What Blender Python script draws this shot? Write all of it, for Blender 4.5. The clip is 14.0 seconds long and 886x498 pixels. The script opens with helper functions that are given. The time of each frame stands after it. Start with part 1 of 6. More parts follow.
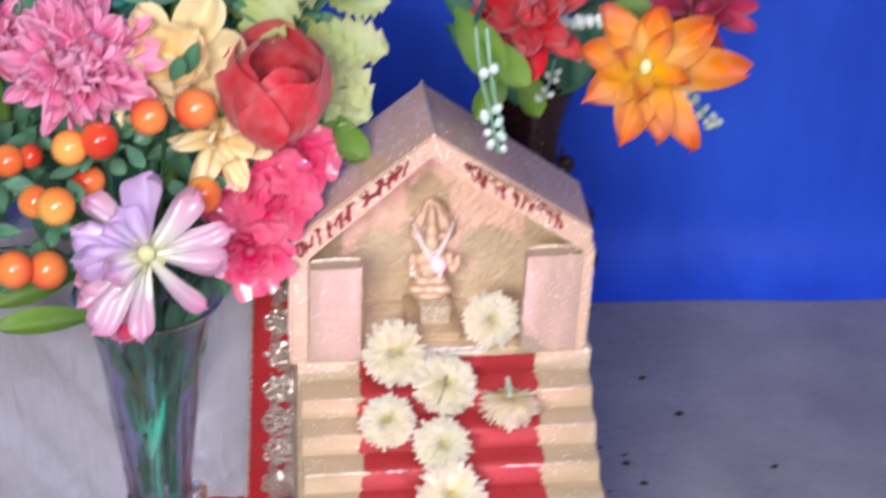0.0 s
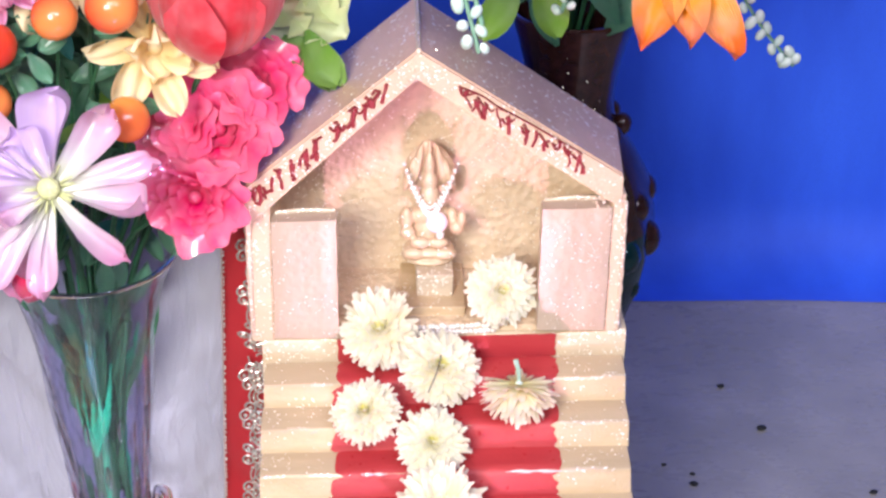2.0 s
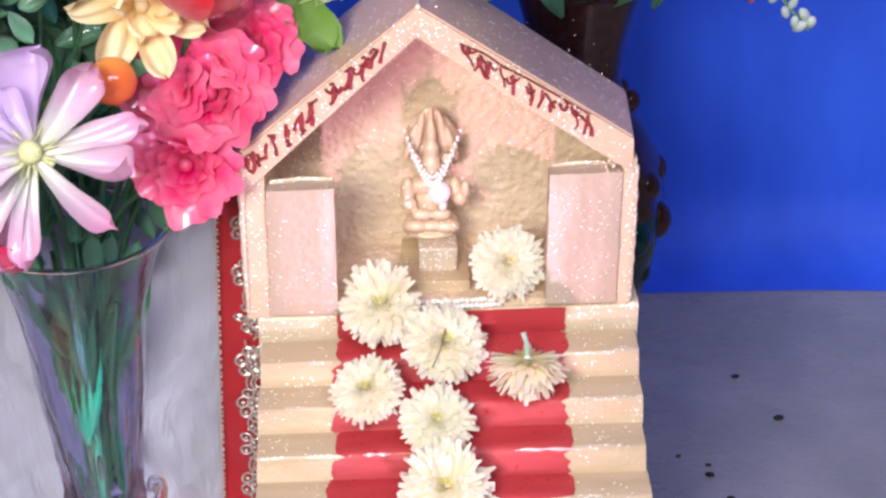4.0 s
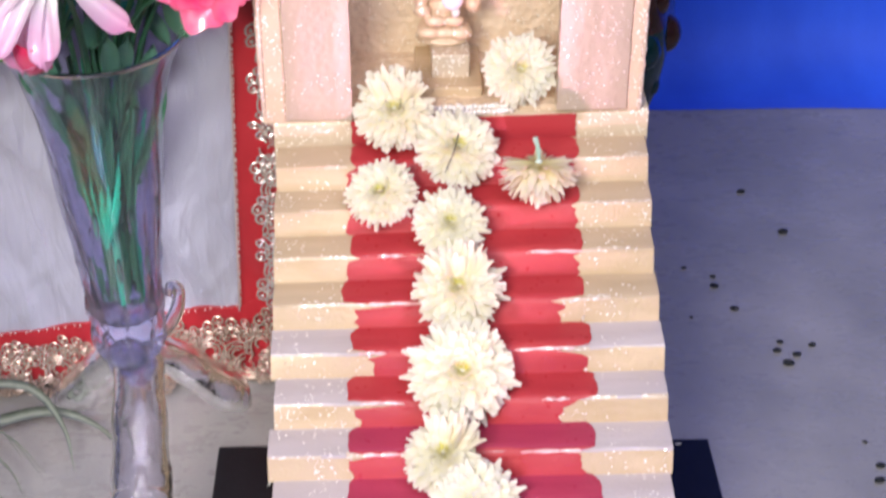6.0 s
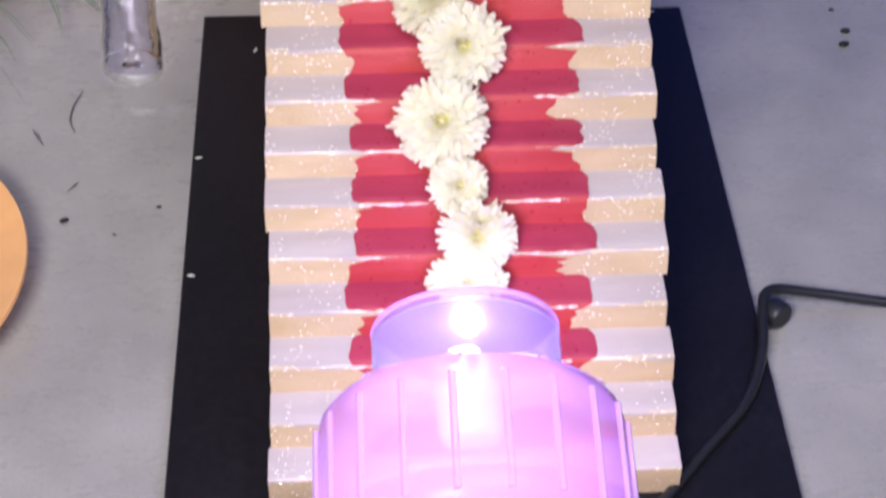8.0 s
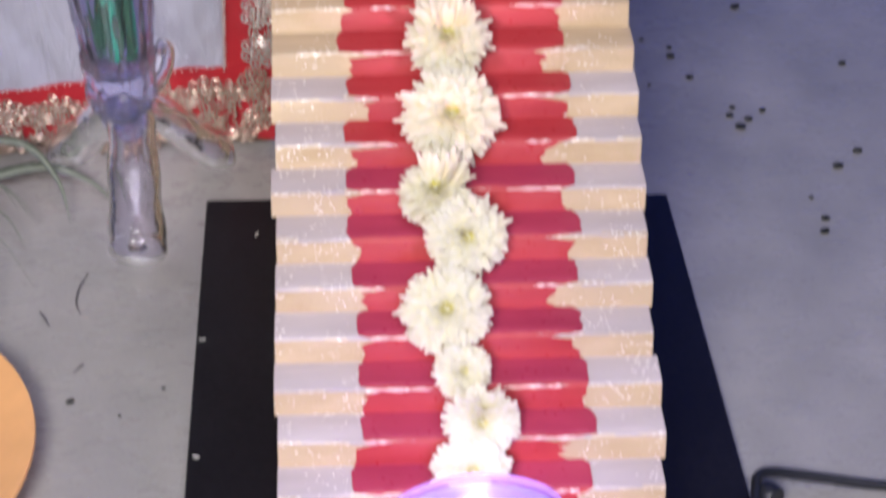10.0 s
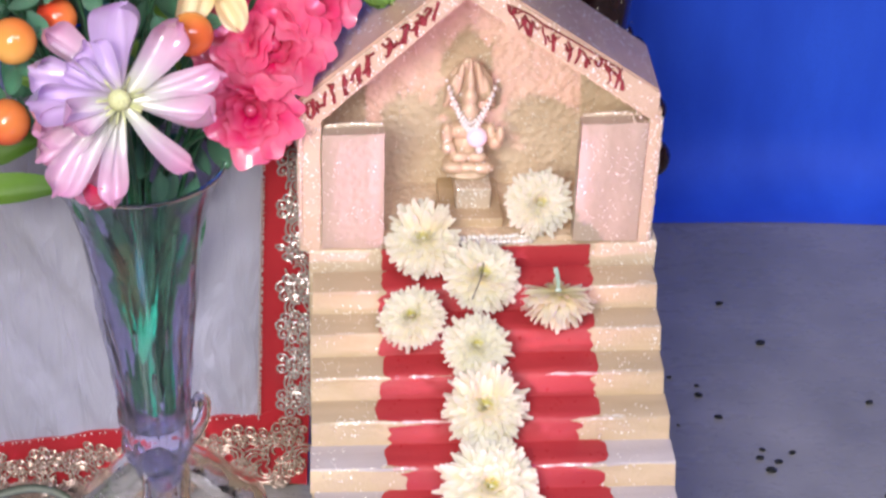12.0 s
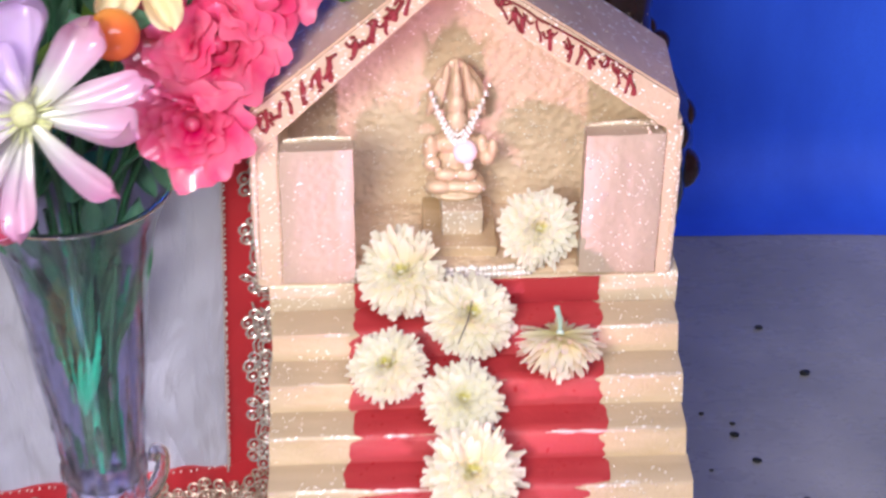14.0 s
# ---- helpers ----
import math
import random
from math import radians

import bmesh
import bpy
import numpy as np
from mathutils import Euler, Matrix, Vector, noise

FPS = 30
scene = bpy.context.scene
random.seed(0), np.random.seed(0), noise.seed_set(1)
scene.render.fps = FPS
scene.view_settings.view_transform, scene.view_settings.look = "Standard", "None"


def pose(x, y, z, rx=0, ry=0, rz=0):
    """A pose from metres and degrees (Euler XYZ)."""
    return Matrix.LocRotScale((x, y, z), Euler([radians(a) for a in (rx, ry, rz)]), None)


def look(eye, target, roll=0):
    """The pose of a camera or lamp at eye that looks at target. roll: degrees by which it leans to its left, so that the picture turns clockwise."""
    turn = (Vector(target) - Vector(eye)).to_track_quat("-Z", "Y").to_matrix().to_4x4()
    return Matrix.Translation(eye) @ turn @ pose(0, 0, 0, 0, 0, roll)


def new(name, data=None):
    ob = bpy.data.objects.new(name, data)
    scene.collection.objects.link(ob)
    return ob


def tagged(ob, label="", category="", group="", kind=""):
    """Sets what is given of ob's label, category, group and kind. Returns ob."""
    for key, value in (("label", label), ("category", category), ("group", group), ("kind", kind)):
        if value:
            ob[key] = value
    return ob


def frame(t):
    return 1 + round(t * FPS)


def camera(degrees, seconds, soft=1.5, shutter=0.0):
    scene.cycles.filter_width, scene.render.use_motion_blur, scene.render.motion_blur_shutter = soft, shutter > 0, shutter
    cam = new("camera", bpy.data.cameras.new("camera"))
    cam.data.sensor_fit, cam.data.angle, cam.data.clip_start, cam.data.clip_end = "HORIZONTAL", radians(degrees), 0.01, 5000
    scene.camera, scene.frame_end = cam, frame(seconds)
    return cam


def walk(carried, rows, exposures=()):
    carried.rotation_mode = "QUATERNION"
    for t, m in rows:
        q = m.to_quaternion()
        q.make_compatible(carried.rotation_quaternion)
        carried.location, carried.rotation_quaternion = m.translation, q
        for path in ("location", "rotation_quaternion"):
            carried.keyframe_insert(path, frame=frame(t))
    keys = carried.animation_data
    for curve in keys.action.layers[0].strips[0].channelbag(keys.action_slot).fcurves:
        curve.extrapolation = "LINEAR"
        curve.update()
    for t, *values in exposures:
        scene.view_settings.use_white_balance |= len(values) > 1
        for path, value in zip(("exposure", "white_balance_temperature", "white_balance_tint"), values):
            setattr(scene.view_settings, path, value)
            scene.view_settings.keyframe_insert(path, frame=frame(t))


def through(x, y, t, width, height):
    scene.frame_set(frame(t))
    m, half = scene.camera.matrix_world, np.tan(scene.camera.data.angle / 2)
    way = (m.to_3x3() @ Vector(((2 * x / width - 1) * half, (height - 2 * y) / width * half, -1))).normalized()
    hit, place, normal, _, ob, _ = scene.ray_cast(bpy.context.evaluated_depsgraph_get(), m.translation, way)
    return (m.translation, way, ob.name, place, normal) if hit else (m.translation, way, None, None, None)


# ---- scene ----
cam = camera(30.79, 14.0, soft=2.6, shutter=0.5)
PATH = [
    (0.0, (-0.1306, -0.9253, 0.8874), (-0.0147, -0.0676, 0.3864), 2.83),
    (0.3, (-0.0983, -0.8983, 0.8432), (-0.0395, -0.0405, 0.3325), -0.15),
    (0.5, (-0.0812, -0.8796, 0.8303), (-0.0386, -0.0304, 0.3040), 0.09),
    (1.0, (-0.0496, -0.8330, 0.8056), (0.0059, 0.0262, 0.2970), 0.63),
    (1.5, (-0.0366, -0.7778, 0.7498), (0.0002, 0.0775, 0.2330), 0.24),
    (2.0, (-0.0280, -0.7740, 0.7400), (0.0020, 0.1025, 0.2595), 0.80),
    (4.3, (-0.0258, -0.7512, 0.6915), (0.0028, 0.1333, 0.2260), -0.19),
    (4.5, (-0.0290, -0.7503, 0.6912), (0.0027, 0.1339, 0.2252), -0.16),
    (5.0, (-0.0328, -0.7544, 0.6881), (-0.0122, 0.1212, 0.2055), -0.35),
    (5.5, (-0.0325, -0.7606, 0.6899), (-0.0058, 0.0963, 0.1752), -0.10),
    (6.0, (-0.0313, -0.7741, 0.6882), (-0.0083, 0.0580, 0.1341), 0.08),
    (6.5, (-0.0315, -0.7915, 0.6917), (-0.0069, 0.0207, 0.1088), -0.68),
    (7.0, (-0.0334, -0.8064, 0.6824), (0.0030, -0.0366, 0.0452), 0.30),
    (7.5, (-0.0436, -0.8205, 0.6710), (-0.0038, -0.0911, -0.0119), 1.11),
    (7.7, (-0.0457, -0.8252, 0.6689), (-0.0031, -0.1118, -0.0306), 1.08),
    (8.7, (-0.0575, -0.8440, 0.6640), (-0.0038, -0.1680, -0.0780), 1.80),
    (9.8, (-0.0678, -0.8447, 0.6831), (0.0022, -0.1034, 0.0155), 2.47),
    (10.0, (-0.0715, -0.8420, 0.6930), (-0.0007, -0.0811, 0.0479), 2.47),
    (10.5, (-0.0769, -0.8308, 0.7145), (-0.0021, -0.0367, 0.1113), 2.79),
    (11.0, (-0.0813, -0.8223, 0.7250), (-0.0119, -0.0017, 0.1577), 2.51),
    (11.5, (-0.0852, -0.8164, 0.7356), (-0.0226, 0.0239, 0.1971), 2.09),
    (12.0, (-0.0870, -0.8133, 0.7453), (-0.0209, 0.0425, 0.2323), 2.13),
    (12.5, (-0.0900, -0.8126, 0.7512), (-0.0247, 0.0505, 0.2504), 2.01),
    (13.0, (-0.0881, -0.8108, 0.7512), (-0.0260, 0.0565, 0.2573), 1.26),
    (13.5, (-0.0821, -0.7758, 0.7260), (-0.0221, 0.0843, 0.2194), 1.89),
    (14.0, (-0.0444, -0.6840, 0.6912), (-0.0088, 0.1712, 0.1741), 0.70),
]
walk(cam, [(t, look(e, g, r)) for t, e, g, r in PATH], [(0.0, -0.2), (0.5, -0.3), (1.0, 0.0), (1.5, -0.1), (2.0, 0.22), (4.3, 0.0), (6.5, 0.0), (7.7, -0.12), (10.0, -0.25), (10.5, -0.15), (11.0, -0.12), (11.5, 0.02), (12.0, -0.15), (12.5, 0.12), (13.0, -0.1), (13.5, 0.08), (14.0, -0.06)])

# ---- light ----
world = bpy.data.worlds.new("world")
scene.world = world
world.use_nodes = True
world.node_tree.nodes["Background"].inputs[0].default_value = (0.62, 0.62, 0.9, 1)
world.node_tree.nodes["Background"].inputs[1].default_value = 0.25


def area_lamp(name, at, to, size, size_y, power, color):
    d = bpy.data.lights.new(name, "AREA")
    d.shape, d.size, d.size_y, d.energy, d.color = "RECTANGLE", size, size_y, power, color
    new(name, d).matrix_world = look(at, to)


# two unseen lights, added: a key from front left, a bluish fill from above
area_lamp("key_light", (-0.34, -1.06, 0.88), (0.02, 0.0, 0.2), 0.36, 0.30, 16.8, (1.0, 0.965, 0.920))
area_lamp("fill_light", (0.17, -0.84, 1.10), (0.15, 0.0, 0.1), 0.9, 0.14, 10.3, (0.80, 0.775, 1.0))
led = bpy.data.lights.new("lamp_led", "SPOT")
led.energy, led.color, led.shadow_soft_size, led.spot_size, led.spot_blend = 4.0, (1.0, 0.46, 0.66), 0.006, radians(50), 0.7
new("lamp_led", led).matrix_world = look((-0.004, -0.366, 0.143), (0.0, 0.02, 0.375))
glow_d = bpy.data.lights.new("lamp_glow", "POINT")
glow_d.energy, glow_d.color, glow_d.shadow_soft_size = 0.36, (0.56, 0.52, 1.0), 0.006
new("lamp_glow", glow_d).location = (-0.008, -0.380, 0.150)


# ---- materials ----
def rgb(*c):
    return (*c, 1.0)


class Mat:
    """A node material under construction."""

    def __init__(self, name, color, rough=0.5, metal=0.0, spec=0.5):
        self.m = bpy.data.materials.new(name)
        self.m.use_nodes = True
        self.t = self.m.node_tree
        self.b = self.t.nodes["Principled BSDF"]
        self.b.inputs["Base Color"].default_value = rgb(*color)
        self.b.inputs["Roughness"].default_value = rough
        self.b.inputs["Metallic"].default_value = metal
        self.b.inputs["Specular IOR Level"].default_value = spec

    def node(self, kind, **inputs):
        n = self.t.nodes.new(kind)
        for k, v in inputs.items():
            n.inputs[k.replace("_", " ")].default_value = v
        return n

    def link(self, a, b):
        self.t.links.new(a, b)

    def place(self, scale=(1, 1, 1)):
        g = self.t.nodes.new("ShaderNodeNewGeometry")
        mp = self.t.nodes.new("ShaderNodeMapping")
        mp.inputs["Scale"].default_value = scale
        self.link(g.outputs["Position"], mp.inputs["Vector"])
        return mp.outputs["Vector"]

    def noise(self, scale, detail=4.0, stretch=(1, 1, 1), rough=0.55):
        n = self.node("ShaderNodeTexNoise", Scale=scale, Detail=detail, Roughness=rough)
        self.link(self.place(stretch), n.inputs["Vector"])
        return n.outputs["Fac"]

    def ramp(self, fac, stops):
        r = self.t.nodes.new("ShaderNodeValToRGB")
        els = r.color_ramp.elements
        while len(els) < len(stops):
            els.new(0.5)
        for e, (p, c) in zip(els, stops):
            e.position, e.color = p, rgb(*c)
        self.link(fac, r.inputs["Fac"])
        return r.outputs["Color"]

    def value(self, fac, lo, hi, a=0.0, b=1.0):
        r = self.t.nodes.new("ShaderNodeMapRange")
        for i, v in enumerate((lo, hi, a, b)):
            r.inputs[i + 1].default_value = v
        self.link(fac, r.inputs[0])
        return r.outputs[0]

    def mix(self, fac, a, b, blend="MIX"):
        x = self.t.nodes.new("ShaderNodeMix")
        x.data_type, x.blend_type = "RGBA", blend
        for s, v in ((0, fac), (6, a), (7, b)):
            if isinstance(v, bpy.types.NodeSocket):
                self.link(v, x.inputs[s])
            else:
                x.inputs[s].default_value = v if s == 0 else rgb(*v)
        return x.outputs[2]

    def bump(self, fac, strength, dist):
        b = self.node("ShaderNodeBump", Strength=strength, Distance=dist)
        old = self.b.inputs["Normal"]
        if old.is_linked:
            self.link(old.links[0].from_socket, b.inputs["Normal"])
        self.link(fac, b.inputs["Height"])
        self.link(b.outputs["Normal"], old)

    def base(self, sock):
        self.link(sock, self.b.inputs["Base Color"])

    def uv(self):
        t = self.t.nodes.new("ShaderNodeTexCoord")
        s = self.t.nodes.new("ShaderNodeSeparateXYZ")
        self.link(t.outputs["UV"], s.inputs[0])
        return s.outputs

    def chance(self):
        return self.t.nodes.new("ShaderNodeObjectInfo").outputs["Random"]

    def island(self):
        return self.t.nodes.new("ShaderNodeNewGeometry").outputs["Random Per Island"]


def glitter_paint(name, dark, light, metal, rough, stretch, fleck=0.93, grain=0.6, size=760.0, dimple=0.0):
    """Hand-brushed paint with glitter flecks."""
    k = Mat(name, light, rough, metal)
    streak = k.noise(90, 5, stretch)
    blotch = k.noise(28, 3)
    col = k.mix(k.value(streak, 0.3, 0.7), dark, light)
    col = k.mix(k.value(blotch, 0.42, 0.68), col, tuple(0.86 * c for c in light))
    v = k.node("ShaderNodeTexVoronoi", Scale=size)
    k.link(k.place(), v.inputs["Vector"])
    sep = k.t.nodes.new("ShaderNodeSeparateColor")
    k.link(v.outputs["Color"], sep.inputs[0])
    patch = k.value(k.noise(45, 3), 0.4, 0.65, 0.03, -0.03)
    add = k.t.nodes.new("ShaderNodeMath")
    add.operation = "ADD"
    k.link(sep.outputs[0], add.inputs[0])
    k.link(patch, add.inputs[1])
    spark = k.value(add.outputs[0], fleck, fleck + 0.01)
    # glitter flecks get a near-white base colour, so their glint is painted in
    k.base(k.mix(spark, col, (1.0, 0.96, 0.88)))
    k.link(k.value(spark, 0, 1, metal, 0.30), k.b.inputs["Metallic"])
    k.link(k.value(spark, 0, 1, rough, 0.30), k.b.inputs["Roughness"])
    k.bump(k.noise(420, 4), grain, 0.0006)
    k.bump(streak, 0.35, 0.0012)
    if dimple:
        cell = k.node("ShaderNodeTexVoronoi", Scale=250.0)
        cell.feature = "SMOOTH_F1"
        k.link(k.place(), cell.inputs["Vector"])
        k.bump(cell.outputs["Distance"], dimple, 0.0024)
    mul = k.t.nodes.new("ShaderNodeMath")
    mul.operation = "MULTIPLY"
    k.link(sep.outputs[1], mul.inputs[0])
    k.link(spark, mul.inputs[1])
    k.bump(mul.outputs[0], 1.0, 0.0014)
    return k.m


def petal_paint(name, stops, rough=0.45, sheen=0.0, through=0.25, vein=0.0, vary=0.0, coat=0.0):
    """Cloth or living petal: colour runs along the petal, some light passes."""
    k = Mat(name, stops[0][1], rough, 0.0, 0.4)
    u = k.uv()
    n = k.noise(130, 3)
    a = k.t.nodes.new("ShaderNodeMath")
    a.operation = "MULTIPLY_ADD"
    a.inputs[1].default_value, a.inputs[2].default_value = 0.34, -0.17
    k.link(n, a.inputs[0])
    s = k.t.nodes.new("ShaderNodeMath")
    k.link(u[1], s.inputs[0])
    k.link(a.outputs[0], s.inputs[1])
    col = k.ramp(s.outputs[0], stops)
    if vary:
        h = k.node("ShaderNodeHueSaturation")
        k.link(k.value(k.island(), 0, 1, 1 - vary, 1 + vary), h.inputs["Value"])
        k.link(k.value(k.noise(60, 2), 0.3, 0.7, 0.9, 1.12), h.inputs["Saturation"])
        k.link(col, h.inputs["Color"])
        col = h.outputs["Color"]
    k.base(col)
    k.b.inputs["Sheen Weight"].default_value = sheen
    k.b.inputs["Coat Weight"].default_value = coat
    k.b.inputs["Coat Roughness"].default_value = 0.10
    if vein:
        w = k.node("ShaderNodeTexWave", Scale=7.0, Distortion=1.5, Detail=2.0)
        cb = k.t.nodes.new("ShaderNodeCombineXYZ")
        k.link(u[0], cb.inputs[0])
        k.link(cb.outputs[0], w.inputs["Vector"])
        k.bump(w.outputs["Fac"], vein, 0.0008)
    k.bump(k.noise(700, 3), 0.15, 0.0004)
    if through:
        tr = k.t.nodes.new("ShaderNodeBsdfTranslucent")
        k.link(col, tr.inputs["Color"])
        mx = k.t.nodes.new("ShaderNodeMixShader")
        mx.inputs[0].default_value = through
        k.link(k.b.outputs[0], mx.inputs[1])
        k.link(tr.outputs[0], mx.inputs[2])
        k.link(mx.outputs[0], k.t.nodes["Material Output"].inputs["Surface"])
    return k.m


def clear(name, color, rough=0.03, ior=1.46, wave=0.0, weight=1.0):
    k = Mat(name, color, rough)
    k.b.inputs["Transmission Weight"].default_value = weight
    k.b.inputs["IOR"].default_value = ior
    if wave:
        k.bump(k.noise(160, 2), wave, 0.001)
    return k.m


def plain(name, color, rough=0.5, metal=0.0, grain=300, amount=0.12, bump=0.15):
    """Even surface with fine grain and slow mottling."""
    k = Mat(name, color, rough, metal)
    lo = tuple(max(0.0, c * (1 - amount)) for c in color)
    hi = tuple(min(1.0, c * (1 + amount)) for c in color)
    c = k.mix(k.value(k.noise(grain, 4), 0.3, 0.7), lo, hi)
    k.base(k.mix(k.value(k.noise(grain / 18, 3), 0.35, 0.7, 0, 0.5), c, lo))
    if bump:
        k.bump(k.noise(grain * 1.7, 3), bump, 0.0005)
    return k.m


GOLD = glitter_paint("champagne_glitter_paint", (0.53, 0.41, 0.255), (0.67, 0.54, 0.375), 0.12, 0.42, (0.12, 1, 1), 0.945, 0.6, 1100.0)
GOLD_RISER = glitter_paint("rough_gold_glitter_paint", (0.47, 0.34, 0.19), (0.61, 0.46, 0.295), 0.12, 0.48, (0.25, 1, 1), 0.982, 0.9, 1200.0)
WALL_GOLD = glitter_paint("dimpled_gold_wall_paint", (0.62, 0.47, 0.30), (0.76, 0.60, 0.42), 0.05, 0.42, (1, 1, 1), 0.98, 0.5, 1300.0, 0.6)
PANEL = glitter_paint("pale_pink_panel_paint", (0.43, 0.335, 0.25), (0.51, 0.41, 0.315), 0.05, 0.36, (1, 1, 0.2), 0.985, 0.3, 1300.0, 0.16)
ROOF = glitter_paint("roof_champagne_paint", (0.58, 0.37, 0.26), (0.72, 0.49, 0.36), 0.08, 0.5, (1, 0.3, 1), 0.965, 0.4, 620.0)
BAND = glitter_paint("cream_band_paint", (0.49, 0.365, 0.24), (0.60, 0.47, 0.325), 0.05, 0.45, (1, 1, 1), 0.93, 0.7, 1100.0)
# gold tread paint with the violet light on the lower steps coloured in
TREAD_VIOLET_LIT = glitter_paint("tread_paint_violet_lit", (0.43, 0.37, 0.355), (0.55, 0.48, 0.47), 0.1, 0.46, (0.12, 1, 1), 0.992, 0.5, 1200.0)
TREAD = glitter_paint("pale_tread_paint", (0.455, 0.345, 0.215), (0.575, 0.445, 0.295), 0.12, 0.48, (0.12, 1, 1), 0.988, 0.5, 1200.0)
SILVER_EDGE = glitter_paint("silver_glitter_edge", (0.54, 0.43, 0.30), (0.70, 0.58, 0.43), 0.2, 0.4, (1, 1, 1), 0.84, 1.0, 900.0)

FLECK = plain("silver_white_glitter_fleck", (0.93, 0.84, 0.68), 0.18, 0.35, 900, 0.05, 0.0)
STREAK = glitter_paint("pale_pink_glitter_streak", (0.66, 0.34, 0.34), (0.82, 0.56, 0.54), 0.15, 0.4, (0.2, 1, 1), 0.90, 0.8, 900.0)


def red_paint(name, dark, light):
    k = Mat(name, light, 0.55)
    s = k.noise(70, 5, (0.1, 1, 1))
    k.base(k.mix(k.value(s, 0.3, 0.72), dark, light))
    v = k.node("ShaderNodeTexVoronoi", Scale=700.0)
    k.link(k.place(), v.inputs["Vector"])
    sep = k.t.nodes.new("ShaderNodeSeparateColor")
    k.link(v.outputs["Color"], sep.inputs[0])
    sp = k.value(sep.outputs[0], 0.985, 0.99)
    k.link(k.value(sp, 0, 1, 0.55, 0.2), k.b.inputs["Roughness"])
    k.bump(k.noise(350, 4), 0.5, 0.0006)
    k.bump(s, 0.4, 0.0012)
    return k.m


RED = red_paint("crimson_carpet_paint", (0.35, 0.020, 0.028), (0.46, 0.044, 0.048))
# the same carpet red with violet light mixed into its colour
RED_VIOLET_LIT = red_paint("crimson_carpet_violet_lit", (0.29, 0.020, 0.056), (0.40, 0.040, 0.080))
INK = glitter_paint("dark_red_glitter_ink", (0.17, 0.012, 0.020), (0.29, 0.028, 0.040), 0.1, 0.5, (1, 1, 1), 0.985, 0.9)
STATUE = glitter_paint("bronze_gold_statue", (0.54, 0.38, 0.24), (0.70, 0.53, 0.36), 0.12, 0.42, (1, 1, 1), 0.97, 0.4)
PEARL = plain("pearl_white", (0.82, 0.78, 0.72), 0.22, 0.15, 900, 0.06, 0.0)
GEM = plain("pink_white_gem", (0.88, 0.66, 0.72), 0.12, 0.0, 700, 0.08, 0.0)
BLACK = plain("black_lacquered_board", (0.0075, 0.0068, 0.0095), 0.42, 0.0, 260, 0.4, 0.08)
BLACK.node_tree.nodes["Principled BSDF"].inputs["Specular IOR Level"].default_value = 0.30


def table_top():
    k = Mat("grey_table_top", (0.36, 0.35, 0.35), 0.40, 0.0, 0.9)
    a, c = k.noise(9, 6), k.noise(520, 3)
    col = k.mix(k.value(a, 0.35, 0.68), (0.27, 0.26, 0.25), (0.375, 0.357, 0.342))
    col = k.mix(k.value(c, 0.55, 0.72, 0, 0.35), col, (0.13, 0.125, 0.125))
    smear = k.noise(22, 7, (1, 2.4, 1), 0.7)
    col = k.mix(k.value(smear, 0.60, 0.70, 0, 0.4), col, (0.33, 0.325, 0.325))
    k.base(col)
    k.link(k.value(smear, 0.4, 0.7, 0.24, 0.42), k.b.inputs["Roughness"])
    k.b.inputs["Specular IOR Level"].default_value = 0.5
    k.b.inputs["IOR"].default_value = 1.7
    k.bump(c, 0.12, 0.0004)
    k.bump(a, 0.3, 0.002)
    return k.m


def weave(name, color, dark, rough=0.6, scale=900, sheen=0.3, crease=0.0):
    k = Mat(name, color, rough)
    n = k.noise(scale, 3)
    w = k.noise(14, 5, (1, 1, 0.35))
    col = k.mix(k.value(w, 0.35, 0.7), dark, color)
    k.base(k.mix(k.value(n, 0.45, 0.7, 0, 0.3), col, dark))
    k.b.inputs["Sheen Weight"].default_value = sheen
    k.bump(n, 0.25, 0.0004)
    k.bump(w, 0.25, 0.004)
    if crease:
        for spot, angle in ((26, 0.6), (40, -0.9)):
            mp = k.t.nodes.new("ShaderNodeMapping")
            mp.inputs["Rotation"].default_value = (0, angle, 0)
            mp.inputs["Scale"].default_value = (1, 1, 0.22)
            k.link(k.place(), mp.inputs["Vector"])
            n = k.node("ShaderNodeTexNoise", Scale=spot, Detail=3.0, Roughness=0.5, Distortion=0.8)
            k.link(mp.outputs["Vector"], n.inputs["Vector"])
            ridge = k.t.nodes.new("ShaderNodeMath")
            ridge.operation = "PINGPONG"
            ridge.inputs[1].default_value = 0.12
            k.link(n.outputs["Fac"], ridge.inputs[0])
            k.bump(ridge.outputs[0], crease, 0.016)
    return k.m


TABLE = table_top()
WHITE_CLOTH = weave("white_satin_cloth", (0.43, 0.43, 0.50), (0.36, 0.36, 0.43), crease=0.45)
RED_CLOTH = weave("red_border_cloth", (0.52, 0.010, 0.022), (0.38, 0.006, 0.014))
BLUE_CLOTH = weave("royal_blue_cloth", (0.026, 0.135, 0.93), (0.016, 0.098, 0.78), 0.65, 500, 0.15)
LACE = plain("silver_gold_lace_beads", (0.70, 0.63, 0.58), 0.16, 0.6, 1200, 0.15, 0.3)
LACE_GOLD = plain("pale_gold_lace_beads", (0.56, 0.43, 0.35), 0.20, 0.5, 1200, 0.2, 0.3)
LACE_CLEAR = clear("clear_crystal_bead", (0.95, 0.92, 0.88), 0.02, 1.5)
PIPING = plain("silver_piping", (0.62, 0.55, 0.52), 0.4, 0.5, 1500, 0.2, 0.5)
GLASS = clear("lavender_clear_glass", (0.60, 0.60, 0.80), 0.025, 1.47, 0.22, 0.985)
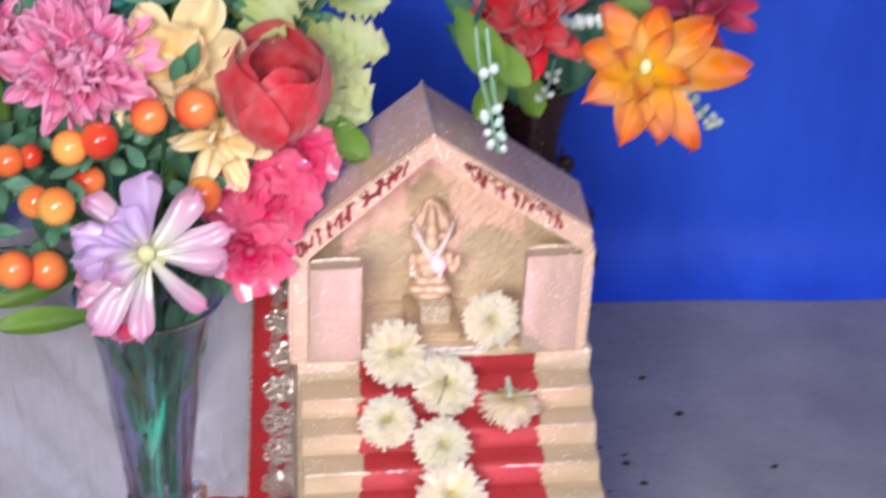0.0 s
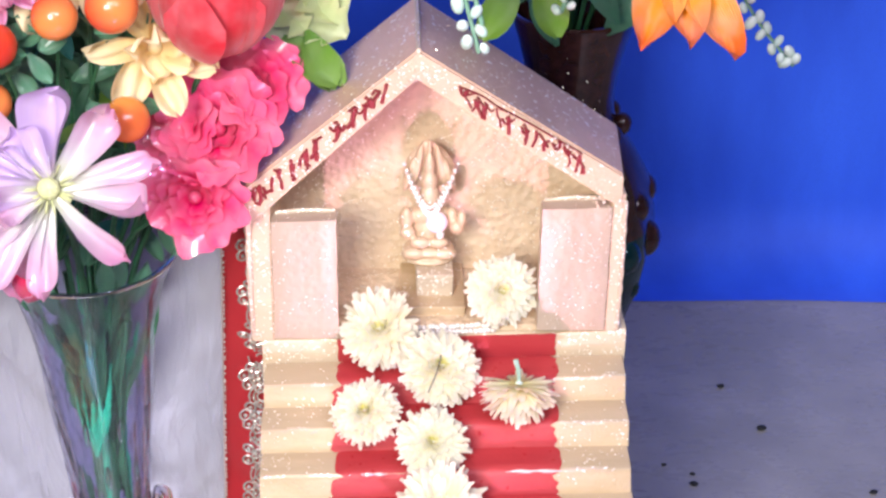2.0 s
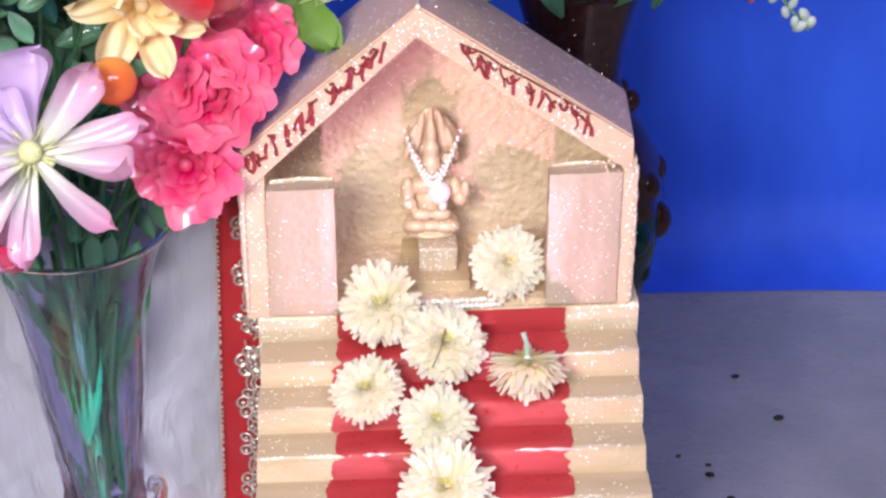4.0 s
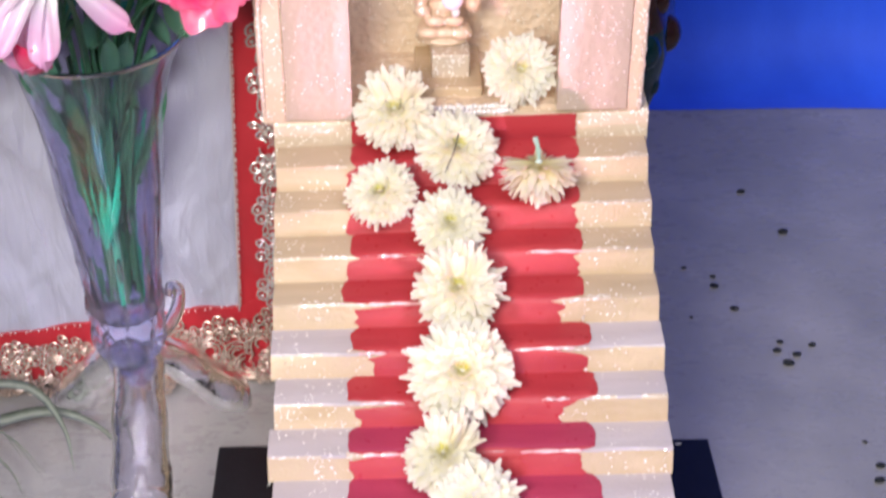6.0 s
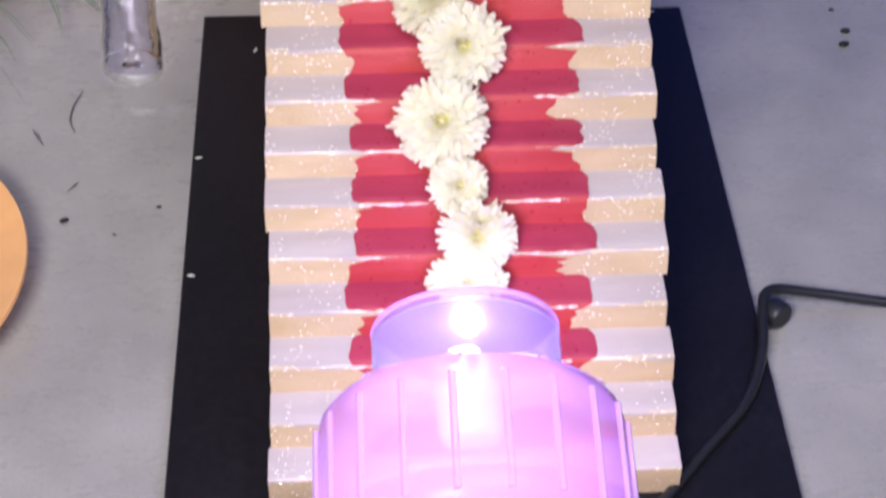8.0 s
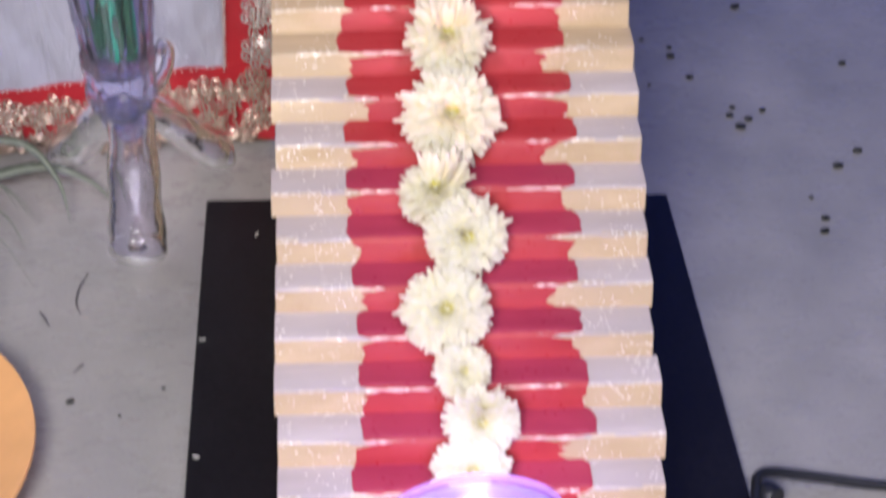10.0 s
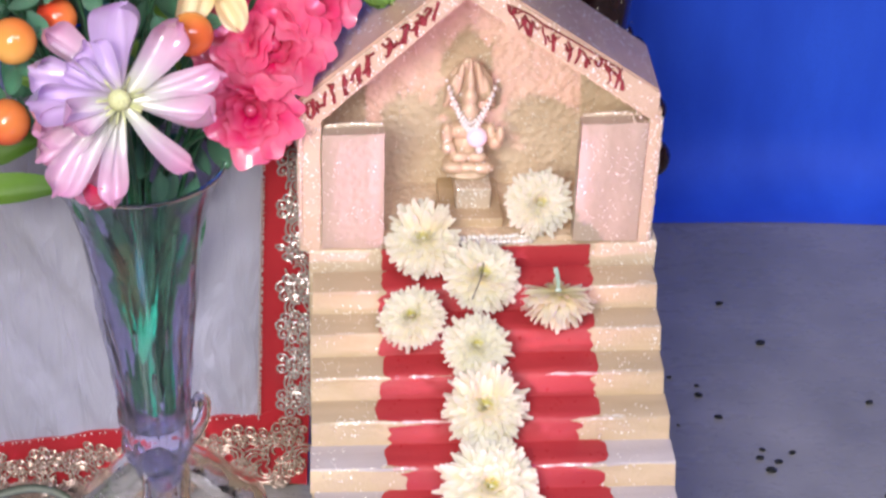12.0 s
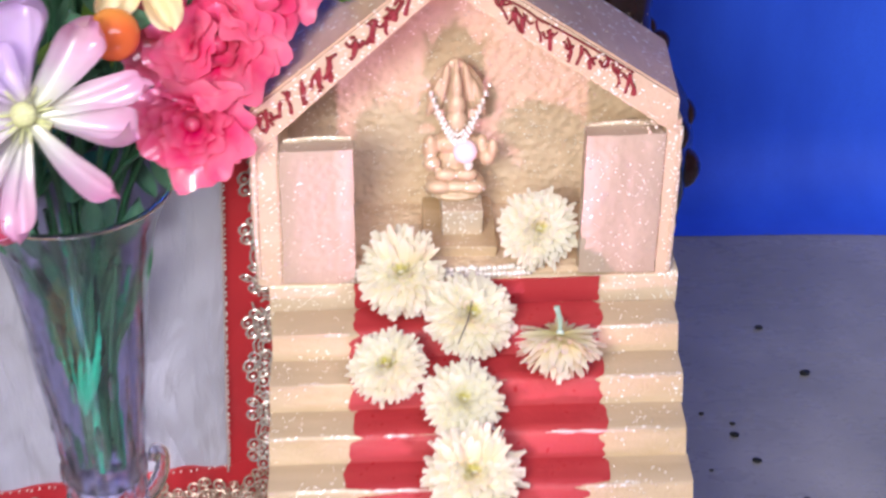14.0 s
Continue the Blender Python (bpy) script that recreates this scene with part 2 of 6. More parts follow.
FOOT_GLASS = clear("clear_cast_glass", (0.80, 0.79, 0.93), 0.05, 1.42, 0.8)
FROST = clear("frosted_lavender_glass", (0.62, 0.62, 0.84), 0.12, 1.45, 0.5, 0.97)
BROWN_GLAZE = plain("dark_brown_glaze", (0.045, 0.015, 0.012), 0.14, 0.1, 120, 0.5, 0.1)
TEAL_GLAZE = plain("dark_teal_glaze", (0.006, 0.045, 0.045), 0.10, 0.3, 60, 0.7, 0.2)
STEM = plain("green_plastic_stem", (0.03, 0.12, 0.05), 0.35, 0.0, 400, 0.35)
BRIGHT_STEM = plain("emerald_plastic_stem", (0.02, 0.38, 0.18), 0.3, 0.0, 400, 0.3)
LEAF = petal_paint("dark_green_leaf", [(0.0, (0.055, 0.15, 0.09)), (1.0, (0.12, 0.30, 0.18))], 0.28, 0, 0.12, 0.4, 0.35, 0.5)
LEAF_LIGHT = petal_paint("light_green_leaf", [(0.0, (0.09, 0.22, 0.03)), (1.0, (0.25, 0.42, 0.09))], 0.4, 0, 0.25, 0.4, 0.25)
TEAL_LEAF = petal_paint("teal_green_leaf", [(0.0, (0.03, 0.16, 0.14)), (1.0, (0.09, 0.32, 0.30))], 0.25, 0, 0.15, 0.4, 0.2)
LEAF_YELLOW = petal_paint("yellow_green_leaf", [(0.0, (0.38, 0.50, 0.14)), (1.0, (0.74, 0.80, 0.46))], 0.45, 0, 0.3, 0.5, 0.15)
LEAF_MINT = petal_paint("pale_mint_bud", [(0.0, (0.20, 0.38, 0.26)), (1.0, (0.62, 0.78, 0.66))], 0.45, 0, 0.2, 0, 0.15)
BUD = petal_paint("white_green_bud", [(0.0, (0.42, 0.58, 0.48)), (1.0, (0.76, 0.86, 0.78))], 0.4, 0, 0.2, 0, 0.1)
MUM = petal_paint("ivory_petal", [(0.0, (0.822, 0.763, 0.371)), (0.45, (0.869, 0.830, 0.559)), (0.8, (0.869, 0.839, 0.671)), (1.0, (0.861, 0.839, 0.725))], 0.5, 0, 0.45, 0.10, 0.03)
MUM_CORE = petal_paint("pale_yellow_floret", [(0.0, (0.62, 0.56, 0.10)), (1.0, (0.84, 0.80, 0.38))], 0.5, 0, 0.3, 0, 0.1)
SATIN_PINK = petal_paint("pink_white_satin", [(0.0, (0.638, 0.672, 0.447)), (0.30, (0.689, 0.672, 0.654)), (0.52, (0.706, 0.554, 0.654)), (1.0, (0.706, 0.353, 0.550))], 0.25, 0.1, 0.30, 0.08, 0.10, 1.0)
SATIN_LILAC = petal_paint("lilac_satin", [(0.0, (0.602, 0.550, 0.546)), (0.4, (0.636, 0.499, 0.739)), (1.0, (0.654, 0.482, 0.757))], 0.25, 0.1, 0.30, 0.08, 0.10, 1.0)
FLOWER_CORE = plain("pale_lime_centre", (0.66, 0.68, 0.34), 0.5, 0, 900, 0.25, 0.6)
HOT_PINK = petal_paint("hot_pink_satin", [(0.0, (0.58, 0.04, 0.10)), (0.5, (0.70, 0.08, 0.18)), (1.0, (0.76, 0.15, 0.27))], 0.24, 0.0, 0.30, 0.1, 0.10, 1.0)
PINK_FRINGE = petal_paint("pink_fringe_petal", [(0.0, (0.60, 0.06, 0.22)), (0.6, (0.80, 0.22, 0.44)), (1.0, (0.88, 0.48, 0.66))], 0.4, 0.2, 0.3, 0.3, 0.14)
YELLOW_PETAL = petal_paint("apricot_yellow_petal", [(0.0, (0.84, 0.62, 0.26)), (1.0, (0.93, 0.83, 0.54))], 0.4, 0.1, 0.3, 0.4, 0.12)
RED_PETAL = petal_paint("velvet_red_petal", [(0.0, (0.36, 0.016, 0.026)), (0.6, (0.48, 0.030, 0.040)), (1.0, (0.58, 0.060, 0.075))], 0.5, 0.25, 0.15, 0.1, 0.08)
ORANGE_PETAL = petal_paint("orange_petal", [(0.0, (0.82, 0.52, 0.08)), (0.5, (0.84, 0.34, 0.04)), (1.0, (0.82, 0.15, 0.04))], 0.38, 0.1, 0.25, 0.5, 0.14)
WINE_PETAL = petal_paint("wine_red_petal", [(0.0, (0.22, 0.003, 0.03)), (1.0, (0.46, 0.015, 0.08))], 0.4, 0.2, 0.15, 0.4, 0.12)


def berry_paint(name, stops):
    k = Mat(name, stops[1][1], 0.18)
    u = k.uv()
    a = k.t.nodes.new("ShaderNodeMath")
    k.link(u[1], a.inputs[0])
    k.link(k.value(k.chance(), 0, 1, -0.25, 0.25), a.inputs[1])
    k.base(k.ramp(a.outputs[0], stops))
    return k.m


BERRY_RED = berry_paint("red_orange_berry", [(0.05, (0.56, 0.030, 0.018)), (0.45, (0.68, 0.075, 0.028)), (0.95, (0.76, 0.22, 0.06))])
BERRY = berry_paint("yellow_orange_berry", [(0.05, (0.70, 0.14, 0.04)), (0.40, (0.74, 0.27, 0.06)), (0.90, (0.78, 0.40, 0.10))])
PEACH = plain("peach_plastic", (0.80, 0.42, 0.17), 0.32, 0, 60, 0.06, 0.05)
LAMP_PINK = clear("pink_clear_plastic", (0.72, 0.50, 0.82), 0.16, 1.15, 0.1, 0.66)
LAMP_LILAC = clear("lilac_clear_plastic", (0.66, 0.60, 0.92), 0.14, 1.12, 0.1, 0.84)
CABLE = plain("black_rubber_cable", (0.012, 0.013, 0.018), 0.42, 0, 700, 0.3)
SCRAP = plain("dry_white_petal", (0.62, 0.60, 0.56), 0.6, 0, 900, 0.2, 0.1)
DRY = plain("dry_grey_stem", (0.07, 0.065, 0.075), 0.7, 0, 900, 0.3)
SEED = plain("black_seed", (0.008, 0.010, 0.010), 0.7, 0, 1500, 0.5, 0.3)
GRASS = petal_paint("variegated_ribbon_leaf", [(0.0, (0.10, 0.14, 0.09)), (0.45, (0.42, 0.46, 0.36)), (1.0, (0.10, 0.12, 0.12))], 0.35, 0, 0.2, 0.3, 0.5)
WALL = plain("pale_lavender_plaster", (0.80, 0.78, 0.84), 0.8, 0, 60, 0.06)
FLOOR = plain("grey_floor", (0.25, 0.24, 0.24), 0.5, 0, 30, 0.12)
WOOD = plain("brown_table_wood", (0.16, 0.09, 0.05), 0.5, 0, 80, 0.3)


def glow(name, color, power):
    m = bpy.data.materials.new(name)
    m.use_nodes = True
    b = m.node_tree.nodes["Principled BSDF"]
    b.inputs["Base Color"].default_value = rgb(*color)
    b.inputs["Emission Color"].default_value = rgb(*color)
    b.inputs["Emission Strength"].default_value = power
    return m


LED_GLOW = glow("white_led", (0.38, 0.86, 1.0), 0.30)
PINK_GLOW = glow("pink_led", (0.85, 0.36, 0.80), 0.08)


# ---- builders ----
rnd = random.Random(11)


def whole(ob):
    m = ob.matrix_basis.copy()
    while ob.parent:
        ob = ob.parent
        m = ob.matrix_basis @ m
    return m


def thing(name, at, label, category, group="", kind=""):
    ob = new(name)
    ob.location = at
    ob.empty_display_size = 0.02
    return tagged(ob, label, category, group, kind)


def mesh_of(name, bm, material, smooth=True):
    me = bpy.data.meshes.new(name)
    bm.to_mesh(me)
    bm.free()
    for m in material if isinstance(material, (list, tuple)) else (material,):
        me.materials.append(m)
    for p in me.polygons:
        p.use_smooth = smooth
    if smooth and not name.endswith(("petal", "petals", "leaf", "centre")):
        me.set_sharp_from_angle(angle=radians(48))
    return me


def part(name, bm, material, parent, label="", smooth=True):
    bm.transform(whole(parent).inverted())
    ob = new(name, mesh_of(name, bm, material, smooth))
    ob.parent = parent
    return tagged(ob, label)


def single(name, bm, material, at, label, category, group="", kind="", smooth=True):
    bm.transform(Matrix.Translation(at).inverted())
    ob = new(name, mesh_of(name, bm, material, smooth))
    ob.location = at
    return tagged(ob, label, category, group, kind)


def share(name, me, parent, m, label=""):
    """Another object on a shared mesh, at the world pose m."""
    ob = new(name, me)
    ob.parent = parent
    ob.matrix_basis = whole(parent).inverted() @ m
    return tagged(ob, label)


def box(lo, hi, bevel=0.0, bm=None, wobble=0.0):
    bm = bm or bmesh.new()
    vs = bmesh.ops.create_cube(bm, size=1)["verts"]
    for v in vs:
        for i in range(3):
            v.co[i] = (lo[i] if v.co[i] < 0 else hi[i]) + rnd.uniform(-wobble, wobble)
    if bevel:
        es = {e for v in vs for e in v.link_edges}
        bmesh.ops.bevel(bm, geom=list(es), offset=bevel, segments=2, affect="EDGES", profile=0.6)
    return bm


def prism(points, push, bm=None, bevel=0.0):
    """A flat outline pushed along a vector."""
    bm = bm or bmesh.new()
    vs = [bm.verts.new(p) for p in points]
    f = bm.faces.new(vs)
    r = bmesh.ops.extrude_face_region(bm, geom=[f])
    nv = [g for g in r["geom"] if isinstance(g, bmesh.types.BMVert)]
    bmesh.ops.translate(bm, verts=nv, vec=push)
    if bevel:
        es = {e for v in vs + nv for e in v.link_edges}
        bmesh.ops.bevel(bm, geom=list(es), offset=bevel, segments=2, affect="EDGES")
    bmesh.ops.recalc_face_normals(bm, faces=bm.faces)
    return bm


def lathe(profile, at, segs=32, flute=None, bm=None):
    """Turns (radius, height) pairs about the upright axis through at; flute(angle, height) scales the radius."""
    bm = bm or bmesh.new()
    rings = []
    for r, z in profile:
        if r < 1e-6:
            rings.append([bm.verts.new((at[0], at[1], at[2] + z))])
            continue
        ring = []
        for i in range(segs):
            a = math.tau * i / segs
            q = r * (flute(a, z) if flute else 1)
            ring.append(bm.verts.new((at[0] + q * math.cos(a), at[1] + q * math.sin(a), at[2] + z)))
        rings.append(ring)
    for a, b in zip(rings, rings[1:]):
        n = max(len(a), len(b))
        for i in range(n):
            j = (i + 1) % n
            vs = []
            for v in (a[i % len(a)], a[j % len(a)], b[j % len(b)], b[i % len(b)]):
                if v not in vs:
                    vs.append(v)
            if len(vs) > 2:
                bm.faces.new(vs)
    bmesh.ops.recalc_face_normals(bm, faces=bm.faces)
    return bm


def spline(pts, steps=6):
    """A smooth line through the points."""
    p = [Vector(q) for q in pts]
    p = [2 * p[0] - p[1]] + p + [2 * p[-1] - p[-2]]
    out = []
    for i in range(1, len(p) - 2):
        a, b, c, d = p[i - 1:i + 3]
        for k in range(steps):
            t = k / steps
            out.append(0.5 * (2 * b + (c - a) * t + (2 * a - 5 * b + 4 * c - d) * t * t + (3 * b - a - 3 * c + d) * t ** 3))
    out.append(p[-2])
    return out


def tube(pts, radius, segs=7, steps=5, bm=None, flat=1.0):
    """A round rod along a smooth line; radius a number or a function of 0..1."""
    bm = bm or bmesh.new()
    line = spline(pts, steps)
    rings, up = [], Vector((0.13, 0.21, 1)).normalized()
    for i, p in enumerate(line):
        d = (line[min(i + 1, len(line) - 1)] - line[max(i - 1, 0)]).normalized()
        s = d.cross(up)
        s = s.normalized() if s.length > 1e-4 else Vector((1, 0, 0))
        u = s.cross(d)
        r = radius(i / (len(line) - 1)) if callable(radius) else radius
        rings.append([bm.verts.new(p + s * (r * math.cos(math.tau * k / segs)) + u * (r * flat * math.sin(math.tau * k / segs))) for k in range(segs)])
    for a, b in zip(rings, rings[1:]):
        for k in range(segs):
            bm.faces.new((a[k], a[(k + 1) % segs], b[(k + 1) % segs], b[k]))
    bm.faces.new(rings[0][::-1])
    bm.faces.new(rings[-1])
    return bm


def blob(at, size, bm=None, turn=None, seg=14, ring=9):
    """An ellipsoid, with v running from its bottom to its top."""
    bm = bm or bmesh.new()
    uv = bm.loops.layers.uv.verify()
    m = Matrix.Translation(at) @ (turn or Matrix()) @ Matrix.Diagonal((*size, 1))
    vs = bmesh.ops.create_uvsphere(bm, u_segments=seg, v_segments=ring, radius=1)["verts"]
    for f in {f for v in vs for f in v.link_faces}:
        for l in f.loops:
            l[uv].uv = (0.5, l.vert.co.z * 0.5 + 0.5)
    bmesh.ops.transform(bm, verts=vs, matrix=m)
    return bm


def aim(at, normal, spin=0.0):
    """A pose whose z looks along the normal."""
    q = Vector(normal).to_track_quat("Z", "Y").to_matrix().to_4x4()
    return Matrix.Translation(at) @ q @ Matrix.Rotation(spin, 4, "Z")


def petal(bm, m, length, width, rise=0.2, curl=0.0, cup=0.2, tip=2.0, neck=0.25, rows=5, cols=4, ruffle=0.0, fold=0.0, saw=0, edge=0.0, end=0.12):
    """A petal in the pose m: it grows along y, its upper side looks along z. rise: slope at the base, curl: how far the tip
    bends up, tip and end: how blunt it ends, neck: width at the base, saw: number of teeth."""
    uv = bm.loops.layers.uv.verify()
    ph = rnd.uniform(0, 6.28)
    grid = []
    for i in range(rows + 1):
        v = i / rows
        if tip >= 50:
            w = (neck + (1 - neck) * v) * max(0.0, 1 - v ** 9) ** 0.5 if v < 1 else 0.22
        else:
            w = (neck + (1 - neck) * math.sin(min(1, v * 1.25) * math.pi / 2)) * (1 - v ** (tip * 2)) ** 0.5 if v < 1 else end
        if saw:
            w *= 1.12 - 0.5 * ((v * saw) % 1.0)
        row = []
        for j in range(cols + 1):
            u = 2 * j / cols - 1
            y = length * v * (1 - 0.12 * abs(curl) * v)
            if tip >= 50:
                y *= 1 + v ** 4 * (0.02 * math.cos(ph + 5 * u) - 0.06 * u * u)
            z = length * (rise * v + curl * v * v) + cup * width * u * u * (0.4 + 0.6 * v) - fold * width * (1 - abs(u)) * v
            z += edge * width * (abs(u) ** 5 * min(1, v * 2) + v ** 8)
            z += ruffle * width * math.sin(ph + u * 5 + v * 4) * v
            x = 0.5 * width * w * u * (1 - 0.25 * abs(cup) * v)
            row.append(bm.verts.new(m @ Vector((x, y, z))))
        grid.append(row)
    for i in range(rows):
        for j in range(cols):
            f = bm.faces.new((grid[i][j], grid[i][j + 1], grid[i + 1][j + 1], grid[i + 1][j]))
            for l, (a, b) in zip(f.loops, ((j, i), (j + 1, i), (j + 1, i + 1), (j, i + 1))):
                l[uv].uv = (a / cols, b / rows)
    return bm


def around(m, angle, out=0.0, tilt=0.0, lift=0.0):
    """Within the flower pose m: a petal root turned by angle, out from the middle, tilted up."""
    return m @ Matrix.Rotation(angle, 4, "Z") @ Matrix.Translation((0, out, lift)) @ Matrix.Rotation(tilt, 4, "X")


# ---- setting ----
H, A, B = 0.263, 0.0230, 0.0148
STEPS = 16
BACK = 0.474


def build_room():
    for name, lo, hi, m in (
        ("floor", (-2.6, -2.9, -0.80), (2.6, 1.5, -0.75), FLOOR),
        ("wall_north", (-2.6, 1.5, -0.80), (2.6, 1.6, 1.95), WALL),
        ("wall_south", (-2.6, -3.0, -0.80), (2.6, -2.9, 1.95), WALL),
        ("wall_west", (-2.7, -3.0, -0.80), (-2.6, 1.6, 1.95), WALL),
        ("wall_east", (2.6, -3.0, -0.80), (2.7, 1.6, 1.95), WALL),
        ("ceiling", (-2.6, -2.9, 1.88), (2.6, 1.5, 1.95), WALL),
    ):
        mid = ((lo[0] + hi[0]) / 2, (lo[1] + hi[1]) / 2, lo[2])
        words = {"f": "plain grey floor under the table", "w": "plain pale lavender plaster wall", "c": "plain pale plaster ceiling"}
        single(name, box(lo, hi), m, mid, words[name[0]], name.split("_")[0], kind="structure", smooth=False)
    t = thing("table", (0, -0.2, -0.75), "large table with a dull grey stained top", "table", kind="structure")
    part("tabletop", box((-1.15, -0.95, -0.035), (1.15, BACK + 0.13, 0.0), 0.004), TABLE, t, "grey mottled tabletop", smooth=False)
    for x in (-1.05, 1.05):
        for y in (-0.85, 0.42):
            part("leg", box((x - 0.03, y - 0.03, -0.75), (x + 0.03, y + 0.03, -0.035), 0.004), WOOD, t, smooth=False)
    # blue cloth: lies on the table edge, sweeps up and hangs
    line = [(0.070 * math.sin(a * math.pi / 16), 0.0005 + 0.070 * (1 - math.cos(a * math.pi / 16))) for a in range(9)]
    line += [(0.070 + 0.10 * max(0, z - 0.1) ** 2, z) for z in (0.095 + 1.7 * (k / 20) ** 1.4 for k in range(21))]
    bm = bmesh.new()
    cols, rows, vs = 120, len(line) - 1, []
    for dy, z in line:
        row = []
        for i in range(cols + 1):
            x = -1.5 + 3.0 * i / cols
            soft = 0.35 + 0.65 * min(1, z / 0.2)
            row.append(bm.verts.new((x, BACK + dy + soft * (0.010 * math.sin(x * 9 + 0.7 * math.sin(z * 2)) + 0.005 * math.sin(x * 23 + z)), z)))
        vs.append(row)
    for j in range(rows):
        for i in range(cols):
            bm.faces.new((vs[j][i], vs[j][i + 1], vs[j + 1][i + 1], vs[j + 1][i]))
    r = bmesh.ops.extrude_face_region(bm, geom=bm.faces[:])
    bmesh.ops.translate(bm, verts=[g for g in r["geom"] if isinstance(g, bmesh.types.BMVert)], vec=(0, 0.003, 0))
    bmesh.ops.recalc_face_normals(bm, faces=bm.faces)
    single("backdrop", bm, BLUE_CLOTH, (0, BACK + 0.02, 0.0), "royal blue cloth hanging in soft folds behind the table", "curtain", kind="structure")


build_room()

# ---- temple model ----
single("base_board", box((-0.154, -0.62, 0.0), (0.1635, 0.024, 0.006), 0.0012), BLACK, (0, -0.3, 0), "glossy black board lying under the stair model", "board", smooth=False)


def tilt_left(x, j):
    """The left end of the upper steps sits a little lower."""
    return -0.0055 * max(0.0, min(1.0, 1 - j / 10)) * (0.5 - 5 * x)


def step_line(j, x, bulge):
    """Section of step j at x: from the back of the tread over the nosing down the riser."""
    yf, yb, zt = -j * A, -(j - 1) * A, H - j * B + tilt_left(x, j)
    zl = max(H - (j + 1) * B + tilt_left(x, j + 1), 0.0065) - 0.0005
    if j == STEPS:
        zl = 0.006
    n = 0.0011 * noise.noise((x * 40, j * 7.3, 1.0)) + bulge
    lean = 0.0045 if j < STEPS else 0.001
    return [(yb - 0.0042, zt + 0.0008), (yb * 0.55 + yf * 0.45, zt + 0.0003 + 0.6 * n), (yf + 0.0016, zt - 0.0008 + n), (yf + 0.0003 - n, zt - 0.0014 + n), (yf - n, zt - 0.0026),
            (yf - lean * 0.5 - 0.4 * n, zt * 0.5 + zl * 0.5), (yf - lean, zl + 0.0008)]


